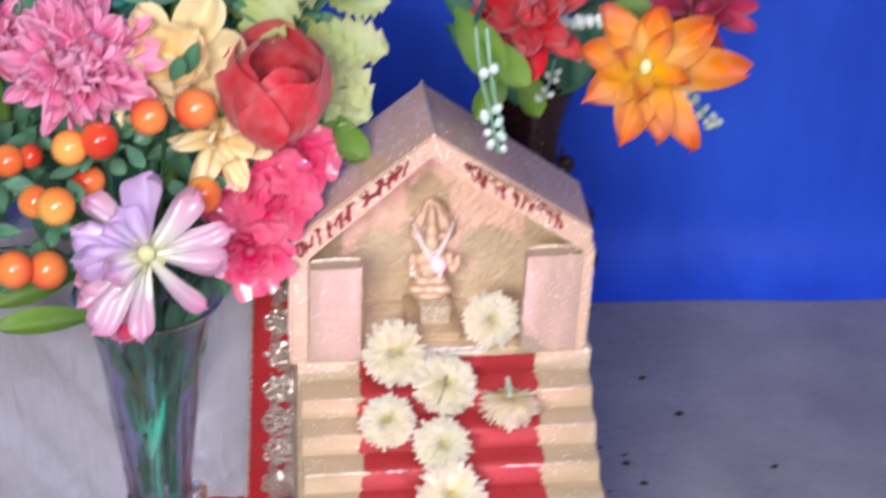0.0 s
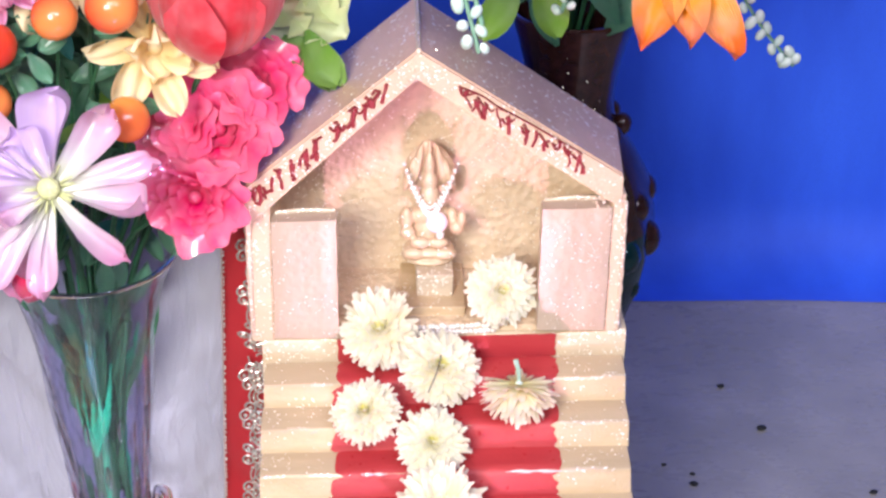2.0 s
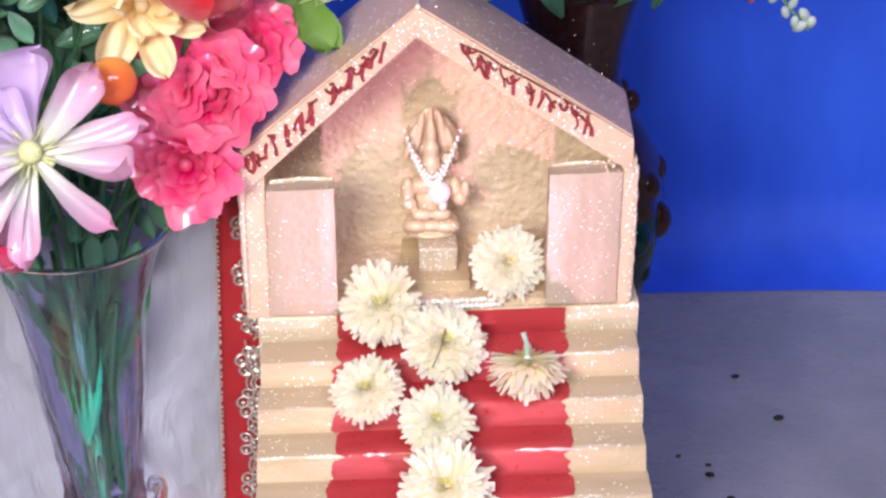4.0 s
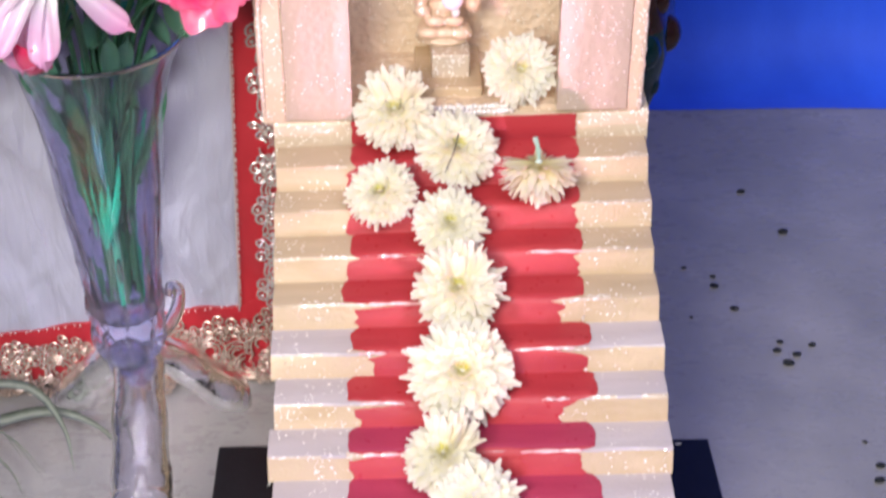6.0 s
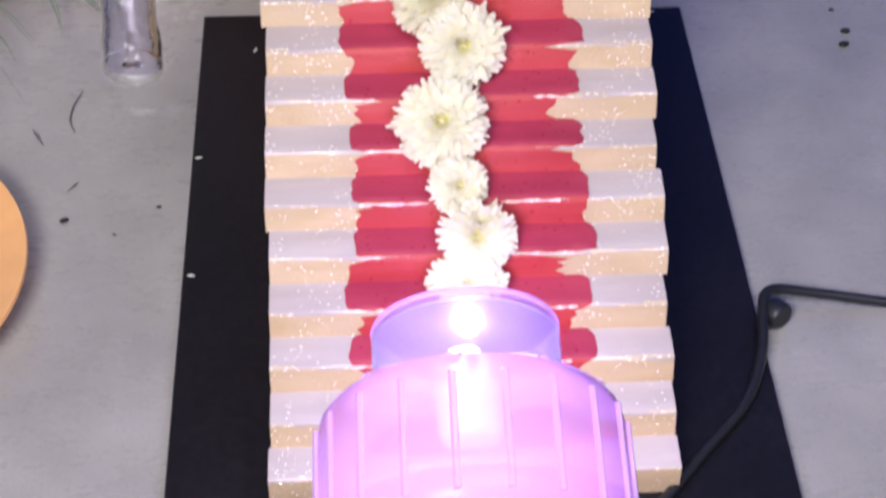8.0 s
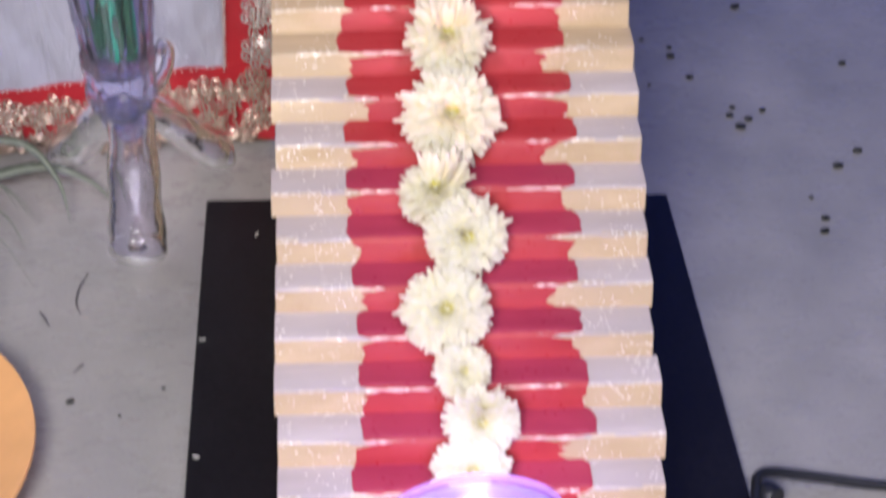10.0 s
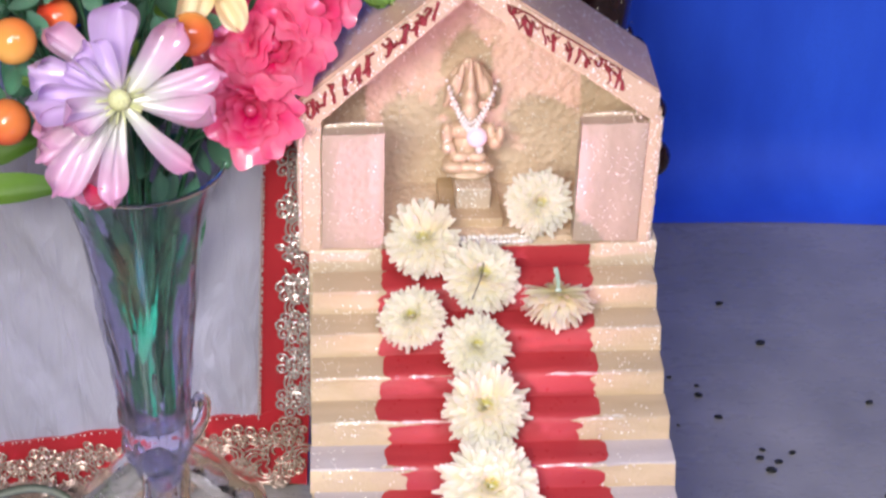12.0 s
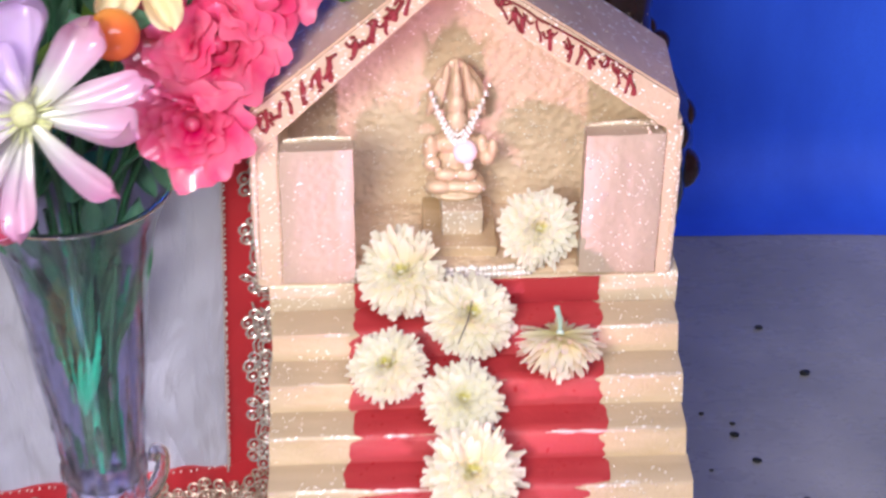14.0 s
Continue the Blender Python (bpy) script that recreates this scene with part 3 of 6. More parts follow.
def build_temple():
    t = thing("temple_model", (0, -0.15, 0.006), "handmade champagne gold glitter temple model with red carpeted stairs", "temple model")
    xs_all = [-0.1 + 0.2 * i / 16 for i in range(17)]
    for j in range(1, STEPS + 1):
        wl, wr = rnd.uniform(-0.0022, 0.0012), rnd.uniform(-0.0012, 0.0022)
        bm = bmesh.new()
        rows = []
        for i, x in enumerate(xs_all):
            xx = x + (wl if i == 0 else wr if i == 16 else 0)
            line = step_line(j, x, 0.0004 * math.sin(x * 70 + j))
            pts = list(line)
            low = max(pts[-1][1] - 0.012, 0.006)
            pts += [(-(j - 1) * A, low)]
            rows.append([bm.verts.new((xx, y, z)) for y, z in pts])
        for a, b in zip(rows, rows[1:]):
            n = len(a)
            for k in range(n):
                f = bm.faces.new((a[k], b[k], b[(k + 1) % n], a[(k + 1) % n]))
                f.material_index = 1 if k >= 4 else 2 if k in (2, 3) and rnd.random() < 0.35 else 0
        bm.faces.new(rows[0])
        bm.faces.new(rows[-1][::-1])
        bmesh.ops.recalc_face_normals(bm, faces=bm.faces)
        # from step 5 down the tread colour includes violet light
        step = part("step", bm, (TREAD if j < 5 else TREAD_VIOLET_LIT, GOLD_RISER, SILVER_EDGE), t)
        # painted carpet: wide on the tread, narrower and ragged on the riser
        tl, tr = -0.0635 + 0.00035 * j + rnd.uniform(-0.003, 0.003), 0.0630 + rnd.uniform(-0.003, 0.004)
        rl, rr = -0.054 + rnd.uniform(-0.008, 0.005), 0.055 + rnd.uniform(-0.012, 0.006)
        if j < 4:
            rl, rr, tl, tr = tl + 0.002, tr - 0.002, -0.0615 + 0.0012 * math.sin(j * 2.3), 0.061 + 0.001 * j + 0.0016 * math.sin(j * 1.7)
        cut = [rnd.uniform(-0.004, 0.004) for _ in range(20)]
        bare = (rnd.choice((0.0, 0.006, 0.014, 0.024)), rnd.choice((0.0, 0.006, 0.014, 0.026)))
        bm = bmesh.new()
        grid, nx, ns = [], 26, 12
        for k in range(ns + 1):
            s = k / ns
            if s < 0.5:
                q = abs(2 * s / 0.5 - 1) ** 4
                xl, xr = tl + 0.004 * q, tr - 0.004 * q
            else:
                q = min(1, (s - 0.5) / 0.12)
                xl, xr = tl + 0.004 + (rl - tl - 0.004) * q + cut[k] * 0.6, tr - 0.004 + (rr - tr + 0.004) * q + cut[k - 5] * 0.6
            xl, xr = xl + 0.0016 * noise.noise((k * 0.9, j * 3.3, 5)), xr + 0.0020 * noise.noise((k * 0.8, j * 2.7, 9))
            if k == 6 and j > 3:
                xl, xr = xl + bare[0], xr - bare[1]
            row = []
            for i in range(nx + 1):
                x = xl + (xr - xl) * i / nx
                line = [Vector((0, y, z)) for y, z in step_line(j, x, 0.0004 * math.sin(x * 70 + j))]
                stops = (0, 0.2, 0.40, 0.46, 0.52, 0.75, 0.985)
                for c in range(6):
                    if s <= stops[c + 1] or c == 5:
                        w = min(1, (s - stops[c]) / (stops[c + 1] - stops[c]))
                        p = line[c].lerp(line[c + 1], w)
                        break
                off = Vector((0, 0, 0.0007)) if s < 0.42 else Vector((0, -0.0005, 0.0004)) if s < 0.5 else Vector((0, -0.0007, 0))
                p = p + off * (1 + 0.5 * noise.noise((x * 150, s * 6, j)))
                row.append(bm.verts.new((x, p.y, p.z)))
            grid.append(row)
        for k, (a, b) in enumerate(zip(grid, grid[1:])):
            for i in range(nx):
                f = bm.faces.new((a[i], b[i], b[i + 1], a[i + 1]))
                # lower treads take the carpet copy with violet light in its colour
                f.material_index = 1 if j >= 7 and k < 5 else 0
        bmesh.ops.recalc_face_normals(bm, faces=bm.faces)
        part("carpet_strip", bm, (RED, RED_VIOLET_LIT), step, "crimson carpet strip with ragged ends, violet light painted on its tread" if j >= 7 else "crimson painted carpet strip with ragged ends")
        for side in (-1, 1):
            if j < 3 or rnd.random() < 0.15:
                continue
            xa = 0.052 + rnd.uniform(-0.006, 0.010)
            xb = max(0.018, xa - rnd.choice((0.014, 0.022, 0.030, 0.036)))
            pts = []
            for k in range(6):
                x = side * (xa + (xb - xa) * k / 5)
                y, z = step_line(j, x, 0.0004 * math.sin(x * 70 + j))[3]
                pts.append((x, y - 0.0007, z + 0.0003 + rnd.uniform(-0.0004, 0.0002)))
            part("glitter_streak", tube(pts, lambda v: 0.0011 * (0.35 + 0.65 * abs(math.sin(v * 7 + j))) * min(1.0, 0.2 + 4 * (1 - v)), 6, 4), STREAK, step, "pale pink glitter streak on the step edge")
    # sides under the stairs
    for x0, x1 in ((-0.098, -0.094), (0.094, 0.098)):
        pts = [(x0, 0.0, 0.0065), (x0, 0.0, H - 0.022)] + [(x0, -STEPS * A + 0.004, H - STEPS * B - 0.020), (x0, -STEPS * A + 0.004, 0.0065)]
        part("side_board", prism(pts, (x1 - x0, 0, 0)), GOLD, t, smooth=False)
    # platform and house body
    bm = bmesh.new()
    rows = []
    for i, x in enumerate(xs_all):
        d = tilt_left(x, 0)
        prof = [(0.10, H + d), (0.003, H + d), (0.0008, H - 0.0008 + d), (0.0, H - 0.003 + d), (0.0, H - 0.03), (0.0, 0.0065), (0.10, 0.0065)]
        rows.append([bm.verts.new((x * 1.03, y + (0.0008 * noise.noise((x * 60, z * 50, 3)) if 0 < y < 0.05 else 0), z)) for y, z in prof])
    for a, b in zip(rows, rows[1:]):
        for k in range(7):
            bm.faces.new((a[k], b[k], b[(k + 1) % 7], a[(k + 1) % 7]))
    bm.faces.new(rows[0])
    bm.faces.new(rows[-1][::-1])
    bmesh.ops.recalc_face_normals(bm, faces=bm.faces)
    part("platform", bm, GOLD, t)
    # carpet paint on the front of the platform
    bm = bmesh.new()
    grid = []
    for k in range(7):
        row = []
        for i in range(25):
            x = -0.0605 + 0.1235 * i / 24 + (0.0016 * noise.noise((k * 3.1, i, 4)) if i in (0, 24) else 0)
            row.append(bm.verts.new((x, -0.0016 - 0.0003 * noise.noise((x * 90, k, 2)), H + tilt_left(x, 0) - 0.0006 - (B - 0.0006) * k / 6)))
        grid.append(row)
    for a, b in zip(grid, grid[1:]):
        for i in range(24):
            bm.faces.new((a[i], b[i], b[i + 1], a[i + 1]))
    r = bmesh.ops.extrude_face_region(bm, geom=bm.faces[:])
    bmesh.ops.translate(bm, verts=[v for v in r["geom"] if isinstance(v, bmesh.types.BMVert)], vec=(0, 0.0012, 0))
    bmesh.ops.recalc_face_normals(bm, faces=bm.faces)
    part("carpet_strip", bm, RED, t, "crimson painted carpet strip with ragged ends")
    # niche: back wall, side walls, pillars and door panels in front
    DEEP, REAR = 0.070, 0.079
    back = [(-0.100, DEEP, H - 0.004), (0.0985, DEEP, H), (0.0985, DEEP, 0.349), (-0.0160, DEEP, 0.422), (-0.100, DEEP, 0.349)]
    part("back_wall", prism(back, (0, REAR - DEEP - 0.001, 0)), WALL_GOLD, t, "rough gold plastered niche wall", smooth=False)
    part("niche_floor", box((-0.0950, 0.004, H - 0.006), (0.0900, DEEP + 0.001, H + 0.0012), 0.0006), WALL_GOLD, t, "gold painted niche floor", smooth=False)
    for x0, x1, xr in ((-0.1085, -0.0955, -0.103), (0.0900, 0.0975, 0.101)):
        z0 = H + tilt_left(x0, 0) - 0.001
        top = 0.350
        plan = [(x0, -0.0005, z0), (x1, -0.0005, z0), (x1 * 0.99, REAR - 0.001, z0), (xr, REAR - 0.001, z0)]
        part("side_wall", prism(plan, (0, 0, top - z0), bevel=0.0010), GOLD, t, "glitter painted side wall", smooth=False)
    for x0, x1, z0, z1 in ((-0.0952, -0.0597, 0.2600, 0.3345), (0.0520, 0.0898, 0.2650, 0.3420)):
        bm = bmesh.new()
        grid = []
        for j in range(13):
            row = []
            for i in range(9):
                u, v = i / 8, j / 12
                x, z = x0 + (x1 - x0) * u, z0 + (z1 - z0) * v + (0.0014 * (u - 0.5) if j == 12 else 0)
                if i in (0, 8) or j in (0, 12):
                    x, z = x + 0.0006 * noise.noise((z * 160, x * 90, 1)), z + 0.0006 * noise.noise((x * 160, z * 90, 7))
                y = -0.0040 + 0.0005 * noise.noise((x * 120, z * 120, 2)) + (0.0009 if i in (0, 8) or j in (0, 12) else 0)
                row.append(bm.verts.new((x, y, z)))
            grid.append(row)
        for p, q in zip(grid, grid[1:]):
            for i in range(8):
                bm.faces.new((p[i], p[i + 1], q[i + 1], q[i]))
        r = bmesh.ops.extrude_face_region(bm, geom=bm.faces[:])
        for v in r["geom"]:
            if isinstance(v, bmesh.types.BMVert):
                v.co.y = 0.0075
        bmesh.ops.recalc_face_normals(bm, faces=bm.faces)
        panel = part("door_panel", bm, PANEL, t, "thick pale pink painted door panel")
        part("panel_seam", tube([(x0 + 0.002, 0.0078, z1 - 0.0004), (x0 * 0.5 + x1 * 0.5, 0.0080, z1 + 0.0012), (x1 - 0.001, 0.0078, z1 + 0.0010)], lambda v: 0.0013 + 0.0006 * math.sin(v * 31) ** 2, 7), SILVER_EDGE, panel, "lumpy glitter seam")
    # roof: two thick boards whose front edges carry the lettering
    ridge, inner = Vector((-0.0155, 0, 0.4335)), Vector((-0.0165, 0, 0.4180))
    for side, low, low_back, under in (
        ("left", Vector((-0.1125, 0, 0.3520)), Vector((-0.1150, 0, 0.3510)), Vector((-0.1085, 0, 0.3310))),
        ("right", Vector((0.0945, 0, 0.3625)), Vector((0.1015, 0, 0.3545)), Vector((0.0945, 0, 0.3425))),
    ):
        bm = bmesh.new()
        f0 = [bm.verts.new((p.x, -0.0030, p.z)) for p in (ridge, low, under, inner)]
        f1 = [bm.verts.new((p.x, REAR, p.z)) for p in (ridge, low_back, low_back - Vector((0, 0, 0.012)), inner)]
        bm.faces.new(f0)
        bm.faces.new(f1[::-1])
        for k in range(4):
            bm.faces.new((f0[k], f1[k], f1[(k + 1) % 4], f0[(k + 1) % 4]))
        bmesh.ops.recalc_face_normals(bm, faces=bm.faces)
        bmesh.ops.bevel(bm, geom=bm.edges[:], offset=0.0009, segments=2, affect="EDGES")
        roof = part("roof_board", bm, ROOF, t, "champagne painted roof board", smooth=False)
        cut = [ridge.lerp(inner, 0.06), low.lerp(under, 0.06), low.lerp(under, 0.95), ridge.lerp(inner, 0.95)]
        part("front_band", prism([p + Vector((0, -0.0042, 0)) for p in cut], (0, 0.0009, 0)), BAND, roof, "cream glitter front edge", smooth=False)
        part("band_seam", tube([inner + Vector((0, -0.0030, 0.0002)), inner.lerp(under, 0.5) + Vector((0, -0.0032, 0.0004)), under + Vector((0, -0.0030, 0.0004))], 0.0007, 6), WALL_GOLD, roof)
        # dark red handwriting that cannot be read: bent bars of its size
        strokes = []

        def at(u, v):
            """u along the band from the ridge, v across it from its upper edge."""
            top, bottom = ridge.lerp(low, u), inner.lerp(under, u)
            return top.lerp(bottom, v) + Vector((0, -0.0047, 0))

        if side == "right":
            strokes.append(([at(0.19, 0.36), at(0.30, 0.20), at(0.40, 0.26)], 0.0009))
            strokes.append(([at(0.37, 0.24), at(0.55, 0.14), at(0.79, 0.10)], 0.0010))
            cells = ((0.215, 0.060), (0.285, 0.055), (0.360, 0.065), (0.435, 0.055), (0.510, 0.065), (0.580, 0.045), (0.640, 0.050), (0.715, 0.070), (0.775, 0.040))
        else:
            cells = ((0.185, 0.062), (0.275, 0.058), (0.355, 0.045), (0.450, 0.060), (0.545, 0.050), (0.610, 0.040), (0.700, 0.065), (0.780, 0.050), (0.875, 0.062))
        for n, (u, w) in enumerate(cells):
            high = 0.22 if side == "left" else 0.34 - 0.022 * n
            for k in range(rnd.choice((2, 3, 3, 4))):
                p, heading, pts = [u + w * rnd.uniform(-0.5, 0.4), high + rnd.uniform(0.0, 0.15)], rnd.uniform(0.3, 1.9), []
                for _ in range(4):
                    pts.append(at(p[0], min(0.90, max(high - 0.05, p[1]))))
                    heading += rnd.uniform(-1.1, 1.1)
                    p = [p[0] + 0.017 * math.cos(heading), p[1] + 0.21 * math.sin(heading)]
                strokes.append((pts, rnd.uniform(0.0008, 0.0014) * (1.25 if side == "left" else 1.0)))
        for pts, w in strokes:
            part("letter_bar", tube(pts, w, 6, 4, flat=0.6), INK, roof, "dark red glitter pen stroke")
    # glitter lumps on seams and corners
    part("ridge_seam", tube([(ridge.x, -0.004, ridge.z), (ridge.x, 0.04, ridge.z + 0.0006), (ridge.x, REAR, ridge.z)], 0.0014, 6), GOLD, t, "gold glitter ridge seam")
    part("edge_glitter", tube([(-0.1075, -0.0008, 0.262), (-0.1078, -0.0012, 0.30), (-0.1070, -0.0010, 0.348)], lambda v: 0.0012 + 0.0016 * v * (0.6 + 0.4 * math.sin(v * 40)), 7, 8), SILVER_EDGE, t, "silver glitter corner seam")
    part("edge_glitter", tube([(0.0972, -0.0006, 0.264), (0.0976, -0.0008, 0.30), (0.0972, -0.0006, 0.345)], lambda v: 0.0010 + 0.0007 * math.sin(v * 29) ** 2, 7, 8), SILVER_EDGE, t, "silver glitter corner seam")
    lump = mesh_of("glitter_lump", blob((0, 0, 0), (1, 1, 1), seg=7, ring=5), SILVER_EDGE)
    spots = [(-0.1025 + rnd.uniform(-0.005, 0.006), -0.0010, 0.337 + rnd.uniform(-0.013, 0.014)) for _ in range(26)]
    spots += [(rnd.uniform(0.076, 0.094), -0.0030, 0.3445 + rnd.uniform(-0.002, 0.006)) for _ in range(14)]
    spots += [(ridge.x + q, -0.0042, 0.4325 - 0.85 * abs(q) - rnd.uniform(0.001, 0.012)) for q in [rnd.uniform(-0.016, 0.014) for _ in range(26)]]
    for p in spots:
        r = rnd.uniform(0.0005, 0.0011)
        share("glitter_lump", lump, t, Matrix.Translation(p) @ Matrix.Diagonal((r, r * 0.7, r, 1)))
    # loose glitter flecks: tiny flat flakes stuck on roof, front and steps at every tilt
    bm = bmesh.new()
    spots = []
    for _ in range(150):
        u, v = rnd.random(), rnd.random()
        for fore, aft, n in ((Vector((0.0945, 0, 0.3625)), Vector((0.1015, 0, 0.3545)), Vector((0.5, 0, 0.8))), (Vector((-0.1125, 0, 0.3520)), Vector((-0.1150, 0, 0.3510)), Vector((-0.6, 0, 0.7)))):
            spots.append((ridge.lerp(fore.lerp(aft, v), 0.02 + 0.96 * u) + Vector((0, (REAR - 0.002) * v, 0.0003)), n))
    for _ in range(110):
        spots.append((Vector((rnd.uniform(-0.1, 0.095), DEEP - 0.0006, rnd.uniform(0.275, 0.40))), Vector((0, -1, 0))))
    for _ in range(24):
        spots.append((Vector((rnd.uniform(-0.094, -0.061), -0.0048, rnd.uniform(0.262, 0.333))), Vector((0, -1, 0))))
        spots.append((Vector((rnd.uniform(0.053, 0.089), -0.0048, rnd.uniform(0.267, 0.340))), Vector((0, -1, 0))))
        spots.append((Vector((rnd.uniform(-0.108, -0.096), -0.0012, rnd.uniform(0.262, 0.345))), Vector((0, -1, 0))))
        spots.append((Vector((rnd.uniform(0.090, 0.097), -0.0012, rnd.uniform(0.265, 0.345))), Vector((0, -1, 0))))
    for _ in range(230):
        j, side = rnd.randint(1, STEPS), rnd.choice((-1, 1))
        x = side * (0.062 + 0.037 * rnd.random())
        line = step_line(j, x, 0.0004 * math.sin(x * 70 + j))
        k = rnd.choice((1, 3, 3, 3, 3, 3, 4, 4, 5))
        spots.append((Vector((x, line[k][0] - 0.0004, line[k][1] + 0.0006)), Vector((0, -0.6, 0.8))))
    for p, n in spots:
        m = aim(p, n + Vector((rnd.gauss(0, 0.45), rnd.gauss(0, 0.45), rnd.gauss(0, 0.45))), rnd.uniform(0, 6))
        r = rnd.uniform(0.00025, 0.00055)
        bm.faces.new([bm.verts.new(m @ Vector((r * math.cos(a), r * math.sin(a), 0))) for a in (0.0, 1.6, 3.1, 4.7)])
    tagged(part("glitter", bm, FLECK, t, "scattered silver white glitter flecks", smooth=False), kind="stuff")
    # slab and block under the statue, beads along the front of the niche
    part("slab", box((-0.0250, 0.0150, H - 0.001), (0.0120, DEEP - 0.002, 0.2700), 0.0012, wobble=0.0005), GOLD_RISER, t, smooth=False)
    part("pedestal", box((-0.0160, 0.0270, 0.2690), (0.0055, DEEP - 0.004, 0.2835), 0.0014, wobble=0.0006), SILVER_EDGE, t, "glitter block under the statue", smooth=False)
    me = mesh_of("trim_bead", blob((0, 0, 0), (0.0017, 0.0017, 0.0015), seg=8, ring=6), PEARL)
    for k in range(38):
        x = -0.0160 + (k % 19) * 0.0024
        share("trim_bead", me, t, pose(x + rnd.uniform(-0.0006, 0.0006), 0.0012 + 0.0030 * (k // 19) + rnd.uniform(-0.0008, 0.0008), H + tilt_left(x, 0) + 0.0016 + 0.0014 * (k // 19) + rnd.uniform(-0.0003, 0.0006), rnd.uniform(0, 360)), "pearl white bead" if k == 0 else "")
    return t


build_temple()


def build_statue():
    """One plain mesh: seated figure with a tall ribbed pointed hood behind its head."""
    c = Vector((-0.0083, 0.0470, 0.2832))
    bm = bmesh.new()
    for at, size in (
        ((0, 0, 0.0030), (0.0160, 0.0125, 0.0036)), ((0, -0.001, 0.0085), (0.0152, 0.0110, 0.0050)),
        ((-0.0085, -0.008, 0.0085), (0.0075, 0.0048, 0.0040)), ((0.0085, -0.008, 0.0085), (0.0075, 0.0048, 0.0040)),
        ((0, 0, 0.0190), (0.0095, 0.0075, 0.0110)), ((0, 0, 0.0300), (0.0125, 0.0066, 0.0066)),
        ((-0.0130, -0.003, 0.0285), (0.0042, 0.0046, 0.0075)), ((0.0130, -0.003, 0.0285), (0.0042, 0.0046, 0.0075)),
        ((-0.0125, -0.007, 0.0215), (0.0048, 0.0040, 0.0040)), ((0.0160, -0.007, 0.0250), (0.0045, 0.0040, 0.0046)), ((0.0185, -0.009, 0.0310), (0.0028, 0.0030, 0.0055)),
        ((-0.0050, -0.010, 0.0165), (0.0060, 0.0035, 0.0034)), ((0.0050, -0.010, 0.0165), (0.0060, 0.0035, 0.0034)),
        ((0, -0.004, 0.0430), (0.0058, 0.0058, 0.0078)), ((0, -0.003, 0.0520), (0.0046, 0.0048, 0.0062)),
        ((0, -0.002, 0.0610), (0.0030, 0.0034, 0.0085)), ((0, -0.001, 0.0705), (0.0014, 0.0018, 0.0065)),
    ):
        blob(c + Vector(at), size, bm, seg=16, ring=10)
    # hood: a pointed leaf with upright ribs
    hood = []
    for k in range(24):
        a = math.tau * k / 24
        s, q = math.sin(a), -math.cos(a)
        hood.append((0.0150 * s * (1.0 if q < 0 else 1 - 0.55 * q ** 2.0), 0.0545 + (0.0175 if q < 0 else 0.0205) * q))
    prism([c + Vector((x, 0.003, z)) for x, z in hood], (0, 0.004, 0), bm, bevel=0.0010)
    for lean, x, z, h in ((-0.30, -0.0112, 0.0545, 0.0115), (-0.18, -0.0066, 0.0600, 0.0130), (0.18, 0.0066, 0.0600, 0.0130), (0.30, 0.0112, 0.0545, 0.0115)):
        blob(c + Vector((x, 0.0015, z)), (0.0026, 0.0032, h), bm, turn=Matrix.Rotation(-lean, 4, "Y"), seg=10, ring=9)
    for k in range(3):
        prism([c + Vector((0.0118 * math.cos(a), 0.0088 * math.sin(a) - 0.001, 0.0002 + 0.0036 * k)) for a in [math.tau * i / 20 for i in range(20)]], (0, 0, 0.0010), bm)
    ob = single("statue", bm, STATUE, tuple(c), "small bronze gold seated deity statue with pointed hood", "statue")
    mod = ob.modifiers.new("remesh", "REMESH")
    mod.mode, mod.voxel_size, mod.use_smooth_shade = "VOXEL", 0.0006, True
    bpy.context.view_layer.update()
    me = bpy.data.meshes.new_from_object(ob.evaluated_get(bpy.context.evaluated_depsgraph_get()))
    ob.modifiers.clear()
    ob.data = me
    g = thing("bead_garland", (c.x, 0.041, 0.322), "garland of pearl beads with a round pale gem", "garland")
    me = mesh_of("bead", blob((0, 0, 0), (0.00115, 0.00115, 0.00115), seg=8, ring=6), PEARL)
    for row, (w, top, low) in enumerate(((0.0152, 0.3480, 0.3225), (0.0136, 0.3430, 0.3195), (0.0118, 0.3370, 0.3170))):
        for k in range(21):
            u = k / 10 - 1
            x, z = w * u, low + (top - low) * abs(u) ** 1.5
            share("bead", me, g, pose(c.x + 0.0006 + x + rnd.uniform(-0.0003, 0.0003), 0.0405 - 0.0045 * (1 - u * u) - 0.0004 * row, z), "small pearl bead" if k + row == 0 else "")
    bm = lathe([(0, 0.0024), (0.0034, 0.0020), (0.0056, 0.0008), (0.0061, -0.0004), (0.0050, -0.0016), (0, -0.0020)], (0, 0, 0), 20)
    bm.transform(aim((-0.0040, 0.0335, 0.3145), (0, -0.9, 0.4)))
    part("gem", bm, GEM, g, "round pale pink gem")
    part("gem_mount", blob((-0.0022, 0.0345, 0.3062), (0.0026, 0.0018, 0.0032), seg=10, ring=7), PEARL, g)


build_statue()


# ---- chrysanthemums on the carpet ----
RINGS = (("outer_petals", 40, 1.00, -0.10, -0.06), ("outer_petals", 42, 0.98, 0.00, -0.03), ("middle_petals", 42, 0.92, 0.09, 0.00), ("middle_petals", 40, 0.82, 0.19, 0.03), ("inner_petals", 36, 0.70, 0.30, 0.06), ("inner_petals", 32, 0.56, 0.44, 0.09), ("crown_petals", 26, 0.42, 0.62, 0.11), ("crown_petals", 18, 0.28, 0.85, 0.13))


